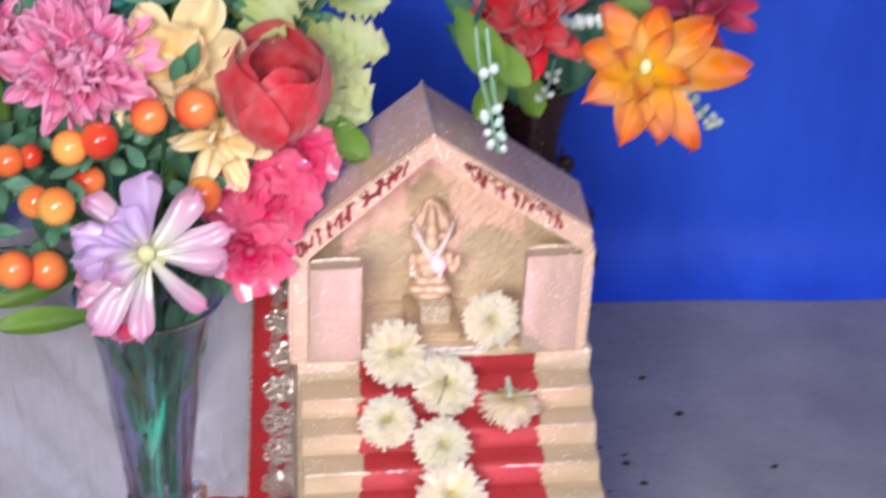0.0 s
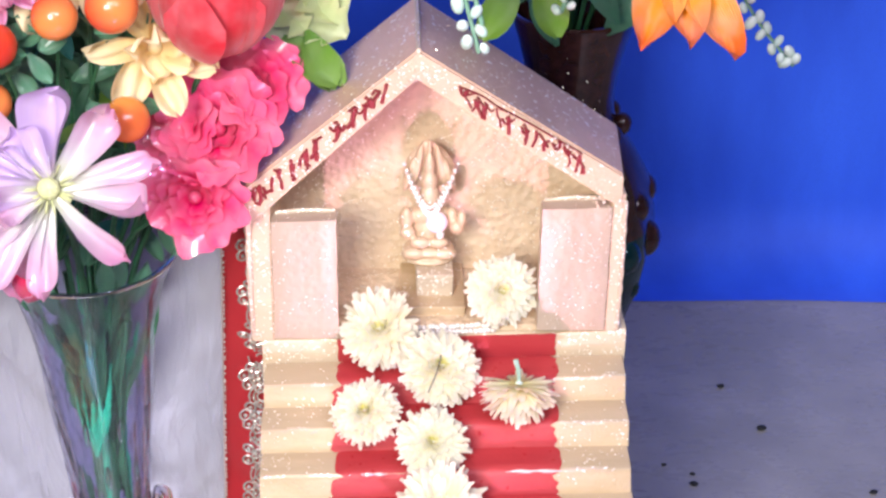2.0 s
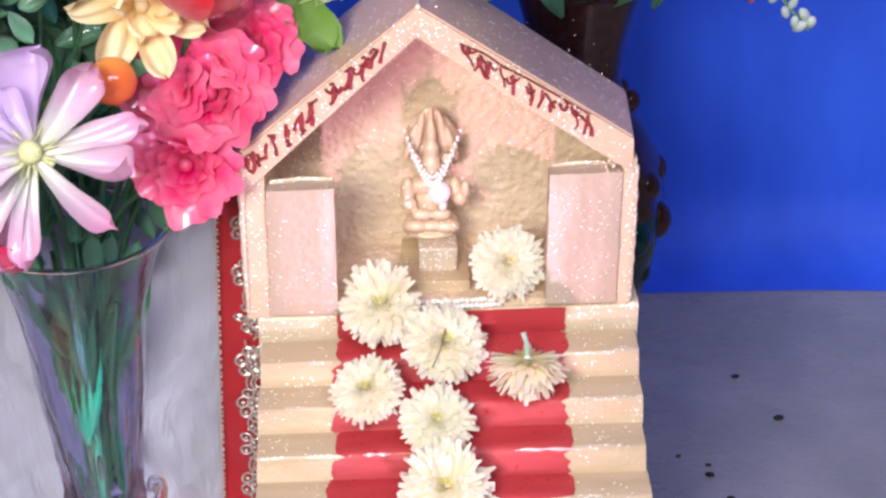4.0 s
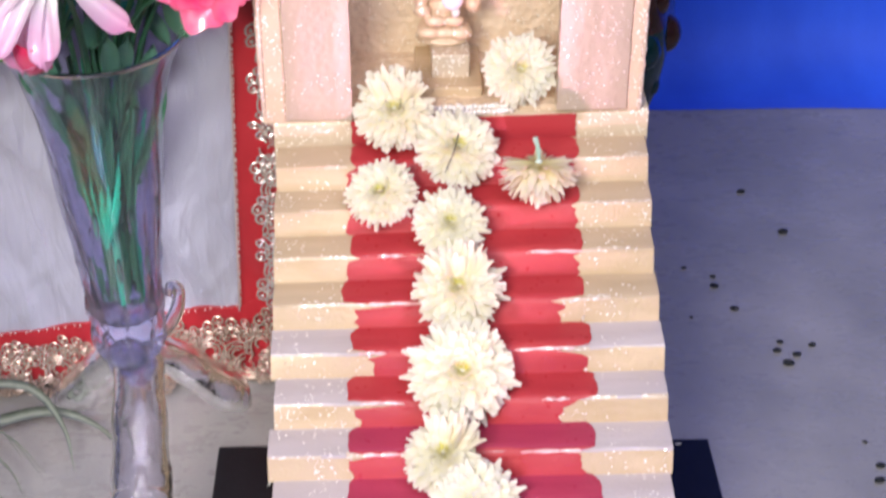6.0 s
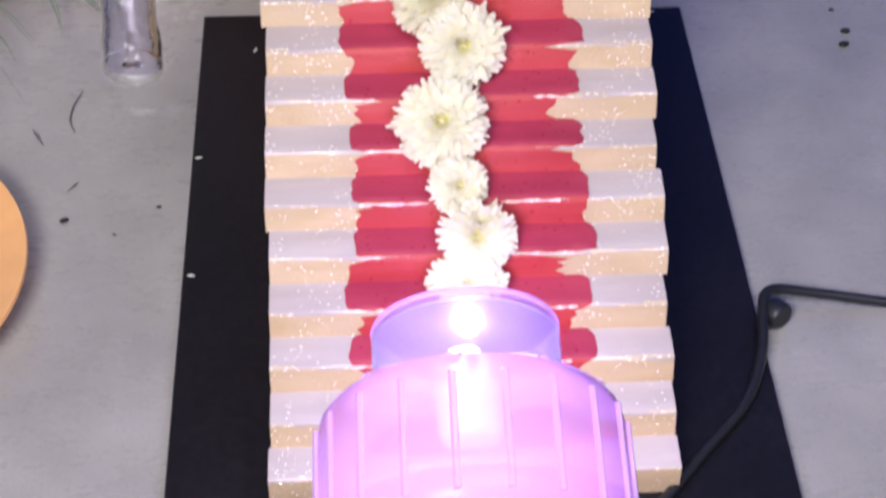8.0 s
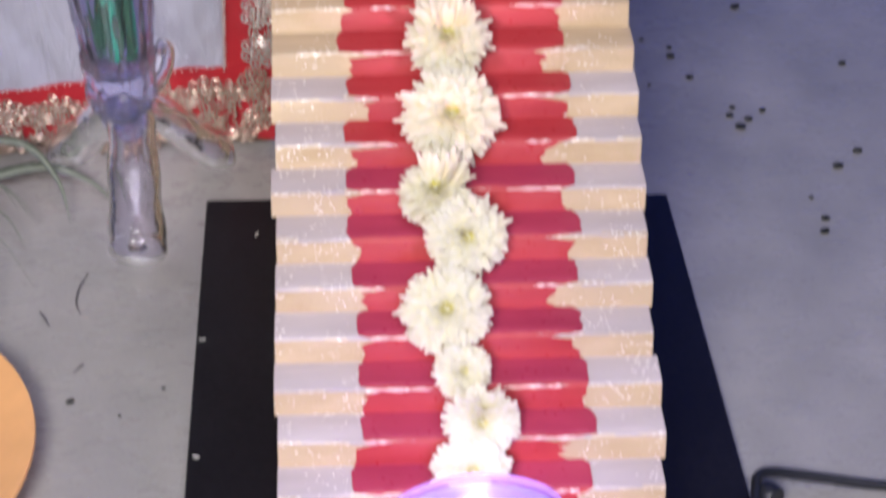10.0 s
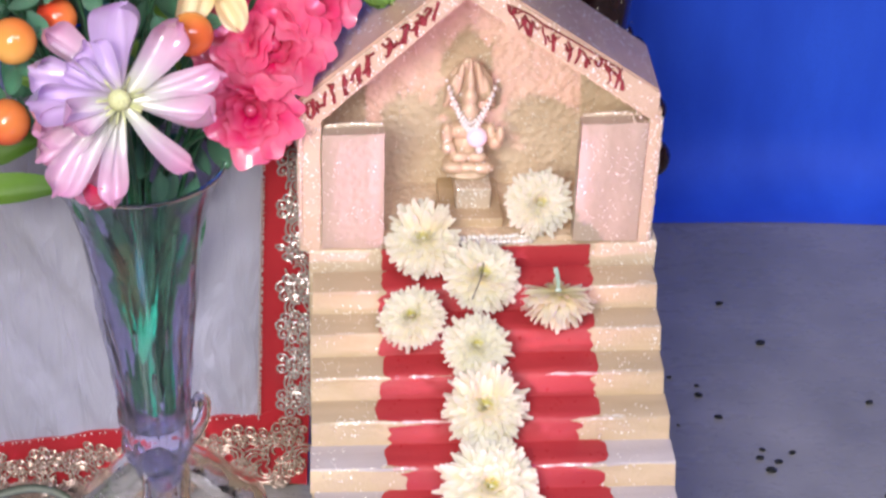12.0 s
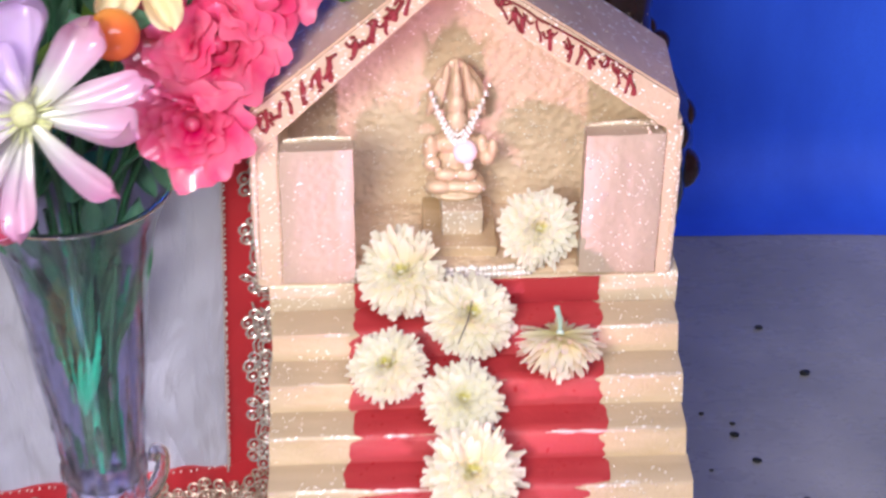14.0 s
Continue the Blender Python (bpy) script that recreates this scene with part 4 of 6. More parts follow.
HANGING = (("outer_petals", 34, 0.92, -0.05, 0.00), ("outer_petals", 38, 1.00, -0.30, 0.00), ("middle_petals", 38, 1.04, -0.55, -0.02), ("middle_petals", 34, 1.04, -0.80, -0.04), ("inner_petals", 28, 1.00, -1.05, -0.06))


def chrysanthemum(at, normal, r, pose_kind="open"):
    """pose_kind: open, side (face down, stalk showing), torn (some petals stand up at the back)."""
    words = {"side": "ivory chrysanthemum lying face down with its short stalk up", "torn": "ivory chrysanthemum with ragged petals standing up at its back"}
    label = words.get(pose_kind) or ("small half-open ivory chrysanthemum head on the red carpet" if r < 0.018 else "large fully open ivory chrysanthemum head on the red carpet" if r > 0.0258 else "fresh ivory white chrysanthemum head lying on the red carpet")
    f = thing("chrysanthemum", at, label, "flower", "flowers on the stairs")
    n = Vector(normal).normalized()
    m = aim(at, n)
    spin = rnd.uniform(0, 6.28)
    done = {}
    for name, count, length, tilt, lift in HANGING if pose_kind == "side" else RINGS:
        bm = done.setdefault(name, bmesh.new())
        for k in range(count):
            a = spin + math.tau * (k + rnd.uniform(-0.4, 0.4)) / count
            L = r * length * (rnd.uniform(0.80, 0.93) if rnd.random() > 0.03 else rnd.uniform(0.96, 1.04))
            up = tilt + rnd.uniform(-0.08, 0.10)
            if pose_kind == "torn" and math.cos(a) > 0.45 and length > 0.7:
                up, L = up + rnd.uniform(0.3, 0.9), L * rnd.uniform(1.0, 1.14)
            petal(bm, around(m, a, r * 0.05, up, r * lift) @ Matrix.Rotation(rnd.uniform(-0.3, 0.3), 4, "Y"), L, r * 0.19 * rnd.uniform(0.75, 1.2), 0.05, rnd.uniform(-0.25, 0.10), rnd.uniform(-0.1, 0.25), 4.5, 0.55, rows=4, cols=2, end=rnd.uniform(0.15, 0.6))
        spin += 0.37
    for name, bm in done.items():
        part(name, bm, MUM, f)
    if pose_kind == "side":
        part("calyx", blob(m @ Vector((0, 0, r * 0.02)), (r * 0.09, r * 0.09, r * 0.07), seg=10, ring=7), BUD, f)
        part("stalk", tube([m @ Vector((0, 0, 0)), m @ Vector((0.0005, 0.0005, r * 0.30)), m @ Vector((0.0025, 0.001, r * 0.58))], lambda v: 0.0009 + 0.0007 * v, 6, 4), BUD, f, "short pale stalk")
    else:
        bm = bmesh.new()
        for k in range(24):
            a, q = k * 2.39996, math.sqrt(k / 24)
            petal(bm, around(m, a, r * 0.15 * q, 1.25 - 0.35 * q, r * 0.15), r * 0.16 * rnd.uniform(0.8, 1.2), r * 0.09, 0.0, -0.3, 0.4, 1.8, 0.6, rows=3, cols=2)
        tagged(part("centre", bm, MUM_CORE, f), "pale yellow centre", kind="stuff")
        part("flower_bed", blob(m @ Vector((0, 0, -r * 0.03)), (r * 0.66, r * 0.66, r * 0.20), turn=aim((0, 0, 0), n), seg=16, ring=9), MUM, f)
        part("calyx", blob(m @ Vector((0, 0, -r * 0.12)), (r * 0.22, r * 0.22, r * 0.16), seg=10, ring=7), LEAF_LIGHT, f)
    return f


def stair_height(y):
    return H + B * min(0.0, y) / A


rnd.seed(77)
for x, y, r, nx, ny, nz, up, kind in (
    (0.0320, 0.0070, 0.0225, 0.12, -0.78, 0.60, 0.0220, "open"), (-0.0365, -0.010, 0.0250, -0.12, -0.52, 0.85, 0.0130, "torn"), (-0.0028, -0.0275, 0.0252, 0.1, -0.6, 0.9, 0.0110, "open"),
    (-0.0440, -0.0480, 0.0215, -0.2, -0.50, 0.9, 0.0090, "open"), (0.0395, -0.0420, 0.0240, 0.04, 0.30, 0.92, 0.0185, "side"), (-0.0080, -0.0640, 0.0220, 0.05, -0.6, 0.8, 0.0100, "open"),
    (-0.0045, -0.0950, 0.0262, 0.0, -0.50, 0.9, 0.0100, "torn"), (-0.0043, -0.1340, 0.0300, 0.0, -0.62, 0.8, 0.0110, "open"), (-0.0135, -0.1690, 0.0240, -0.25, -0.30, 1.0, 0.0090, "torn"),
    (0.0012, -0.1920, 0.0246, 0.1, -0.8, 0.65, 0.0110, "open"), (-0.0110, -0.2250, 0.0268, -0.05, -0.6, 0.85, 0.0100, "open"), (-0.0035, -0.2520, 0.0172, 0.15, -0.7, 0.8, 0.0090, "open"),
    (0.0050, -0.2745, 0.0222, 0.0, -0.70, 0.75, 0.0090, "torn"), (-0.0010, -0.2960, 0.0230, 0.0, -0.5, 0.85, 0.0090, "open"),
):
    ob = chrysanthemum((x, y, stair_height(y) + up), (nx, ny, nz), r, kind)
    if y == -0.0275:
        m = aim(ob.location, (nx, ny, nz))
        # a thin dark line runs from the flower centre towards its lower rim
        part("dark_line", tube([m @ Vector((0.000, 0.004, r * 0.34)), m @ Vector((-0.004, -0.006, r * 0.35)), m @ Vector((-0.010, -0.016, r * 0.20))], 0.0003, 5, 4), DRY, ob, "thin dark line across the petals")
rnd.seed(11)


# ---- cloth-covered stand with beaded border ----
def cloth_low(x):
    return 0.071 + 0.135 * (x + 0.14)


def build_cloth():
    t = thing("covered_stand", (-0.28, 0.2, 0), "low stand covered in white satin with a red beaded border", "covered stand")
    x0, x1, top = -0.60, -0.1395, 0.315

    def sheet(xa, xb, zlo, zhi, y0, nx=40, nz=26, push=0.0022):
        bm = bmesh.new()
        g = []
        for j in range(nz + 1):
            row = []
            for i in range(nx + 1):
                x = xa + (xb - xa) * i / nx
                z = zlo(x) + (zhi(x) - zlo(x)) * j / nz
                y = y0 + 0.0060 * noise.noise((x * 14 + z * 9, z * 5, 0.3)) + 0.0050 * noise.noise((x * 34 + z * 22, z * 14 + x * 20, 5)) + 0.0015 * noise.noise((x * 70 - z * 60, z * 40, 9))
                row.append(bm.verts.new((x + 0.04 * (z - 0.07) * (1 if xa > -0.2 else i / nx), y, z)))
            g.append(row)
        for j in range(nz):
            for i in range(nx):
                bm.faces.new((g[j][i], g[j][i + 1], g[j + 1][i + 1], g[j + 1][i]))
        r = bmesh.ops.extrude_face_region(bm, geom=bm.faces[:])
        bmesh.ops.translate(bm, verts=[v for v in r["geom"] if isinstance(v, bmesh.types.BMVert)], vec=(0, push, 0))
        bmesh.ops.recalc_face_normals(bm, faces=bm.faces)
        return bm

    part("front_cloth", sheet(x0, x1, cloth_low, lambda x: top, 0.090, 110, 60), WHITE_CLOTH, t, "wrinkled white satin panel")
    part("red_border", sheet(x1 - 0.002, -0.106, lambda x: cloth_low(x) - 0.002, lambda x: top, 0.0885, 10, 30), RED_CLOTH, t, "red cloth border")
    part("red_border", sheet(x0, -0.106, lambda x: 0.010, lambda x: cloth_low(x) + 0.001, 0.0880, 60, 8), RED_CLOTH, t, "red cloth border")
    part("top_cloth", box((x0, 0.087, top), (-0.1000, 0.135, top + 0.004), 0.002), WHITE_CLOTH, t)
    part("frame", box((x0 + 0.01, 0.098, 0.0), (-0.112, 0.130, top - 0.001), 0.003), WOOD, t, smooth=False)
    part("piping", tube([(-0.1412, 0.0862, 0.069), (-0.1378, 0.0862, 0.16), (-0.1318, 0.0862, 0.31)], 0.0006, 6), PIPING, t, "silver piping")

    # one beaded rosette: a ring of loops round a bead cluster
    def loop(bm, at, r, w, seg=10, tilt=0.0):
        ring = []
        for k in range(seg):
            a = math.tau * k / seg
            c = Vector((math.cos(a), math.sin(a), 0))
            ring.append([bm.verts.new(Vector(at) + c * (r + w * math.cos(b)) + Vector((0, 0, w * math.sin(b) + tilt * c.x * r))) for b in (0, math.pi / 2, math.pi, 3 * math.pi / 2)])
        for k in range(seg):
            a, b = ring[k], ring[(k + 1) % seg]
            for q in range(4):
                bm.faces.new((a[q], b[q], b[(q + 1) % 4], a[(q + 1) % 4]))

    motifs = []
    for v in range(3):
        bm = bmesh.new()
        n = (7, 6, 8)[v]
        for k in range(n):
            a = math.tau * k / n
            loop(bm, (0.0078 * math.cos(a), 0.0078 * math.sin(a), 0.0008), 0.0029, 0.0007, 9, rnd.uniform(-0.5, 0.5))
            blob((0.0078 * math.cos(a), 0.0078 * math.sin(a), 0.0014), (0.0013, 0.0013, 0.0012), bm, seg=6, ring=4)
        for k in range(6):
            a = math.tau * k / 6
            blob((0.0030 * math.cos(a), 0.0030 * math.sin(a), 0.0018), (0.0013, 0.0013, 0.0016), bm, seg=6, ring=4)
        loop(bm, (0, 0, 0.0022), 0.0046, 0.0006, 12, 0.2)
        blob((0, 0, 0.0026), (0.0017, 0.0017, 0.0015), bm, seg=7, ring=5)
        motifs.append(mesh_of("lace_rosette", bm, LACE))
    bm = bmesh.new()
    for r0, ph in ((0.0085, 0.3), (0.0055, 1.1), (0.0030, 2.0)):
        tube([(r0 * math.cos(ph + 0.62 * k), r0 * math.sin(ph + 0.62 * k), 0.0008 + 0.0002 * k) for k in range(8)], 0.0007, 5, 3, bm)
    for k in range(9):
        blob((rnd.uniform(-0.009, 0.009), rnd.uniform(-0.009, 0.009), 0.0016), (0.0011, 0.0011, 0.0012), bm, seg=6, ring=4)
    motifs.append(mesh_of("lace_scroll", bm, LACE))
    golden = []
    for me in motifs:
        copy = me.copy()
        copy.materials[0] = LACE_GOLD
        golden.append(copy)

    def put(x, z, kind, size=1.0, motifs=motifs):
        m = Matrix.Translation((x, 0.0850 + rnd.uniform(-0.001, 0.001), z)) @ Matrix.Rotation(math.radians(90 + rnd.uniform(-12, 12)), 4, "X") @ Matrix.Rotation(rnd.uniform(0, 6.28), 4, "Z") @ Matrix.Scale(size, 4)
        share(("lace_rosette", "lace_rosette", "lace_rosette", "lace_scroll")[kind], motifs[kind], t, m, "")

    for k in range(8):
        z = 0.086 + 0.0305 * k
        x = -0.1165 + 0.006 * k / 8
        put(x, z, k % 3, 1.18)
        put(x + 0.0120, z + 0.006, (k + 1) % 3, 0.85)
        put(x + 0.0020, z + 0.0155, 3, 0.95)
        put(x + 0.0140, z + 0.0190, 3, 0.85)
        put(x + 0.0150, z - 0.0080, (k + 2) % 3, 0.60)
    for k in range(14):
        x = -0.120 - 0.034 * k
        lo = cloth_low(x)
        put(x, lo - 0.014, k % 3, 1.15, golden)
        put(x - 0.0170, lo - 0.021, (k + 1) % 3, 0.90, golden)
        put(x - 0.0085, max(0.014, lo - 0.030), 3, 1.20, golden)
        put(x + 0.0095, max(0.014, lo - 0.034), 3, 1.15, golden)
        put(x, max(0.012, lo - 0.044), (k + 2) % 3, 1.0, golden)
        put(x - 0.0175, max(0.011, lo - 0.048), 3, 1.1, golden)
        put(x - 0.0090, max(0.0105, lo - 0.056), k % 3, 0.80, golden)
    crystal = mesh_of("crystal_bead", blob((0, 0, 0), (0.0006, 0.0006, 0.0008), seg=8, ring=6), PEARL)
    for k in range(70):
        z = 0.074 + 0.0034 * k + rnd.uniform(-0.0012, 0.0012)
        share("crystal_bead", crystal, t, pose(-0.1400 + 0.04 * (z - 0.07), 0.0848, z), "tiny silver white bead" if k == 0 else "")
    for k in range(90):
        x = -0.144 - 0.0048 * k + rnd.uniform(-0.0018, 0.0018)
        share("crystal_bead", crystal, t, pose(x, 0.0848, cloth_low(x) + 0.0034 + rnd.uniform(-0.0006, 0.0006)))


build_cloth()


# ---- clear footed vase ----
VX, VY = -0.2050, 0.040


def build_clear_vase():
    t = thing("glass_vase", (VX, VY, 0), "tall flared clear lavender glass vase on three scroll feet", "vase")

    def cut(a, z):
        deep = 0.035 if 0.085 < z < 0.21 else 0.012
        knots = 0.012 * math.cos(9 * a) * math.cos(z * 420) if 0.07 < z < 0.135 else 0.0
        return 1 + deep * math.cos(12 * a + 40 * max(0, z - 0.1)) + knots

    out = [(0.0, 0.066), (0.012, 0.067), (0.0205, 0.076), (0.0225, 0.0835), (0.0215, 0.091), (0.0232, 0.0985), (0.0222, 0.106), (0.0238, 0.1135), (0.0228, 0.121), (0.0242, 0.1285), (0.0250, 0.145), (0.0285, 0.175), (0.0312, 0.197), (0.0338, 0.225), (0.0372, 0.250), (0.0430, 0.274), (0.0510, 0.2915), (0.0520, 0.2930)]
    inn = [(0.0508, 0.2934), (0.0408, 0.274), (0.0345, 0.250), (0.0302, 0.225), (0.0268, 0.197), (0.0232, 0.175), (0.0200, 0.145), (0.0180, 0.115), (0.0150, 0.104), (0.0, 0.100)]
    body = part("body", lathe(out + inn, (VX, VY, 0), 48, cut), GLASS, t)
    body.visible_shadow = False
    ob = part("collar", blob((VX + 0.003, VY - 0.004, 0.070), (0.0180, 0.0180, 0.0150), seg=20, ring=12), FROST, t, "clear glass ball at the stem")
    ob.visible_shadow = False
    rim = [(VX + 0.0513 * math.cos(a * math.tau / 36), VY + 0.0513 * math.sin(a * math.tau / 36), 0.2930) for a in range(37)]
    ob = part("rim", tube(rim, 0.0015, 8, 1), FOOT_GLASS, t, "thick clear glass rim")
    ob.visible_shadow = False
    nub = mesh_of("glass_nub", blob((0, 0, 0), (1, 1, 1), seg=10, ring=7), LACE_CLEAR)
    for z, r in ((0.090, 0.0220), (0.114, 0.0230), (0.150, 0.0248), (0.185, 0.0290)):
        for k in range(9):
            a = math.tau * (k + (0.5 if int(z * 1000) % 2 else 0.0)) / 9
            ob = share("glass_nub", nub, t, Matrix.Translation((VX + r * math.cos(a), VY + r * math.sin(a), z)) @ Matrix.Diagonal((0.0018, 0.0018, 0.0095, 1)))
            ob.visible_shadow = False
    for a, reach in ((-86, 0.087), (148, 0.070), (30, 0.070)):
        d = Vector((math.cos(math.radians(a)), math.sin(math.radians(a)), 0))
        c = Vector((VX + 0.005, VY, 0))
        pts = [c + d * 0.004 + Vector((0, 0, 0.074)), c + d * (0.32 * reach) + Vector((0, 0, 0.058)), c + d * (0.60 * reach) + Vector((0, 0, 0.034)), c + d * (0.82 * reach) + Vector((0, 0, 0.0165)), c + d * reach + Vector((0, 0, 0.0145))]
        ob = part("foot", tube(pts, lambda v: (0.0150 + 0.0058 * v + 0.0006 * math.sin(v * 22)) * (1 if v < 0.80 else max(0.04, 1 - ((v - 0.80) / 0.20) ** 2) ** 0.5), 16, 10, flat=0.75), FOOT_GLASS, t, "clear glass scroll foot")
        ob.visible_shadow = False
        if a > 0:
            curl = [c + d * q + Vector((0, 0, z)) for q, z in ((0.015, 0.080), (0.024, 0.088), (0.0290, 0.099), (0.0295, 0.109), (0.0255, 0.113), (0.0240, 0.107))]
            ob = part("scroll", tube(curl, lambda v: 0.0052 - 0.0016 * v, 10, 5), FOOT_GLASS, t, "curled glass scroll above the foot")
            ob.visible_shadow = False
        else:
            ob = part("medallion", blob(c + Vector((-0.002, -0.0235, 0.087)), (0.0125, 0.0060, 0.0125), seg=16, ring=10), FOOT_GLASS, t, "round glass medallion")
            ob.visible_shadow = False
            cone = [(0.0, 0.0), (0.0075, 0.001), (0.0030, 0.026), (0.0, 0.028)]
            bm = lathe(cone, (0, 0, 0), 10)
            bm.transform(aim(c + d * (0.93 * reach) + Vector((0, 0, 0.0165)), (-d.x, -d.y, 0.45)))
            part("inner_cone", bm, LACE_CLEAR, ob, "clear cone inside the foot").visible_shadow = False


build_clear_vase()
TO_EYE = Vector((0.12, -0.84, 0.48)).normalized()


def stalk(parent, top, foot=None, r=0.0016, mat=STEM):
    """A wire stem from a flower head into the vase."""
    foot = foot or (VX + rnd.uniform(-0.010, 0.010), VY + rnd.uniform(-0.008, 0.008), 0.12)
    rim = (VX + (top[0] - VX) * 0.28, VY + (top[1] - VY) * 0.28, 0.290)
    part("stem", tube([top, rim, foot], r, 6, 6), mat, parent, "green plastic stem")


def satin_flower():
    rnd.seed(41)
    c = Vector((-0.1965, -0.064, 0.3850))
    f = thing("satin_flower", c, "large pink and white satin artificial flower with pale lime centre", "artificial flower")
    m = aim(c, (0.05, -0.86, 0.46))
    # angle (degrees, 0 up, clockwise), length, width, lilac?, tilt
    for a, L, w, li, tilt in (
        (2, 0.050, 0.030, 1, 0.10), (38, 0.050, 0.025, 0, 0.14), (80, 0.053, 0.022, 0, 0.06), (110, 0.047, 0.022, 0, -0.02),
        (139, 0.052, 0.016, 0, 0.04), (186, 0.054, 0.019, 0, 0.02), (200, 0.060, 0.022, 0, -0.10), (216, 0.058, 0.024, 0, 0.05), (232, 0.052, 0.024, 0, 0.16),
        (250, 0.045, 0.026, 0, 0.10), (268, 0.046, 0.026, 1, 0.22), (290, 0.047, 0.026, 1, 0.12), (316, 0.052, 0.020, 0, 0.10), (304, 0.032, 0.022, 1, 0.50), (332, 0.034, 0.024, 1, 0.42), (240, 0.034, 0.024, 0, 0.40),
    ):
        bm = bmesh.new()
        petal(bm, around(m, -math.radians(a), 0.003, tilt + rnd.uniform(-0.06, 0.08)) @ Matrix.Rotation(rnd.uniform(-0.65, 0.65), 4, "Y"), L * 0.98, w * 1.10, 0.05, rnd.uniform(-0.45, 0.10), rnd.uniform(-0.20, 0.30), 50, 0.26, rows=20, cols=16, ruffle=0.10, fold=rnd.uniform(-0.10, 0.12), edge=rnd.uniform(0.12, 0.32))
        part("petal", bm, SATIN_LILAC if li else SATIN_PINK, f, "lilac satin petal" if li else "pink tipped white satin petal")
    bm = bmesh.new()
    petal(bm, around(m, math.radians(164), 0.046, -0.5), 0.022, 0.022, 0.0, -0.5, -0.5, 4.0, 0.7, rows=10, cols=10)
    part("petal", bm, HOT_PINK, f, "round folded pink petal end")
    bm = blob(c + Vector((0, -0.004, 0.002)), (0.0058, 0.0045, 0.0058), seg=12, ring=8)
    for k in range(16):
        a = rnd.uniform(0, 6.28)
        p = m @ Vector((0.006 * math.cos(a), 0.006 * math.sin(a), 0.004))
        q = m @ Vector((0.0125 * math.cos(a), 0.0125 * math.sin(a), 0.005))
        tube([p, p.lerp(q, 0.5), q], 0.0006, 4, 1, bm)
    part("centre", bm, FLOWER_CORE, f, "pale lime flower centre")
    stalk(f, c - TO_EYE * 0.004)


satin_flower()


def ruffled(name, c, normal, r, mat, label, counts=((16, 1.0, 0.0), (14, 0.8, 0.5), (10, 0.55, 0.95), (6, 0.35, 1.25)), width=0.62, ruffle=0.22, squash=1.0, vase=True, tip=3.0, cup=0.35, neck=0.3, edge=0.0):
    """A full bloom of ruffled petals in rings."""
    f = thing(name, c, label, "artificial flower")
    m = aim(c, normal, rnd.uniform(0, 6.28))
    for n, L, tilt in counts:
        for k in range(n):
            a = math.tau * k / n + rnd.uniform(-0.2, 0.2)
            bm = bmesh.new()
            petal(bm, around(m, a, r * 0.05, tilt + rnd.uniform(-0.18, 0.18), 0), r * L * rnd.uniform(0.85, 1.15), r * width * rnd.uniform(0.8, 1.2) * (0.6 + 0.4 * L), 0.1, rnd.uniform(-0.1, 0.35), cup, tip, neck, rows=14, cols=12, ruffle=ruffle, edge=edge)
            part("petal", bm, mat, f)
    part("centre", blob(m @ Vector((0, 0, r * 0.06)), (r * 0.13, r * 0.13, r * 0.13), seg=12, ring=8), mat, f)
    if vase:
        stalk(f, Vector(c) - Vector(normal).normalized() * 0.004)
    return f


def cupped(bm, m, r, turn, half, top, lip, ruffle, nu=12, nv=12):
    """A petal that wraps a bowl about the z axis of m: turn and half set its place and half width, top how far it closes over, lip its rolled edge."""
    uv = bm.loops.layers.uv.verify()
    ph = rnd.uniform(0, 6.28)
    grid = []
    for j in range(nv + 1):
        v = j / nv
        row = []
        for i in range(nu + 1):
            u = 2 * i / nu - 1
            reach = v * (1 - 0.22 * abs(u) ** 3 + 0.05 * math.sin(ph + 4 * u))
            th = top * reach
            q = r * (1 + lip * max(0.0, v - 0.7) ** 2 * 5 + 0.06 * math.sin(ph + u * 3))
            q += r * ruffle * v ** 3 * math.sin(ph * 2 + u * 6.5)
            a = turn + u * half * (0.55 + 0.45 * math.sin(v * math.pi * 0.6))
            row.append(bm.verts.new(m @ Vector((q * math.sin(th) * math.cos(a), q * math.sin(th) * math.sin(a), r * 0.9 * (1 - math.cos(th)) - r * 0.25 * lip * max(0.0, v - 0.7) * 3))))
        grid.append(row)
    for j in range(nv):
        for i in range(nu):
            f = bm.faces.new((grid[j][i], grid[j][i + 1], grid[j + 1][i + 1], grid[j + 1][i]))
            for l, (p, q) in zip(f.loops, ((i, j), (i + 1, j), (i + 1, j + 1), (i, j + 1))):
                l[uv].uv = (p / nu, q / nv)
    return bm


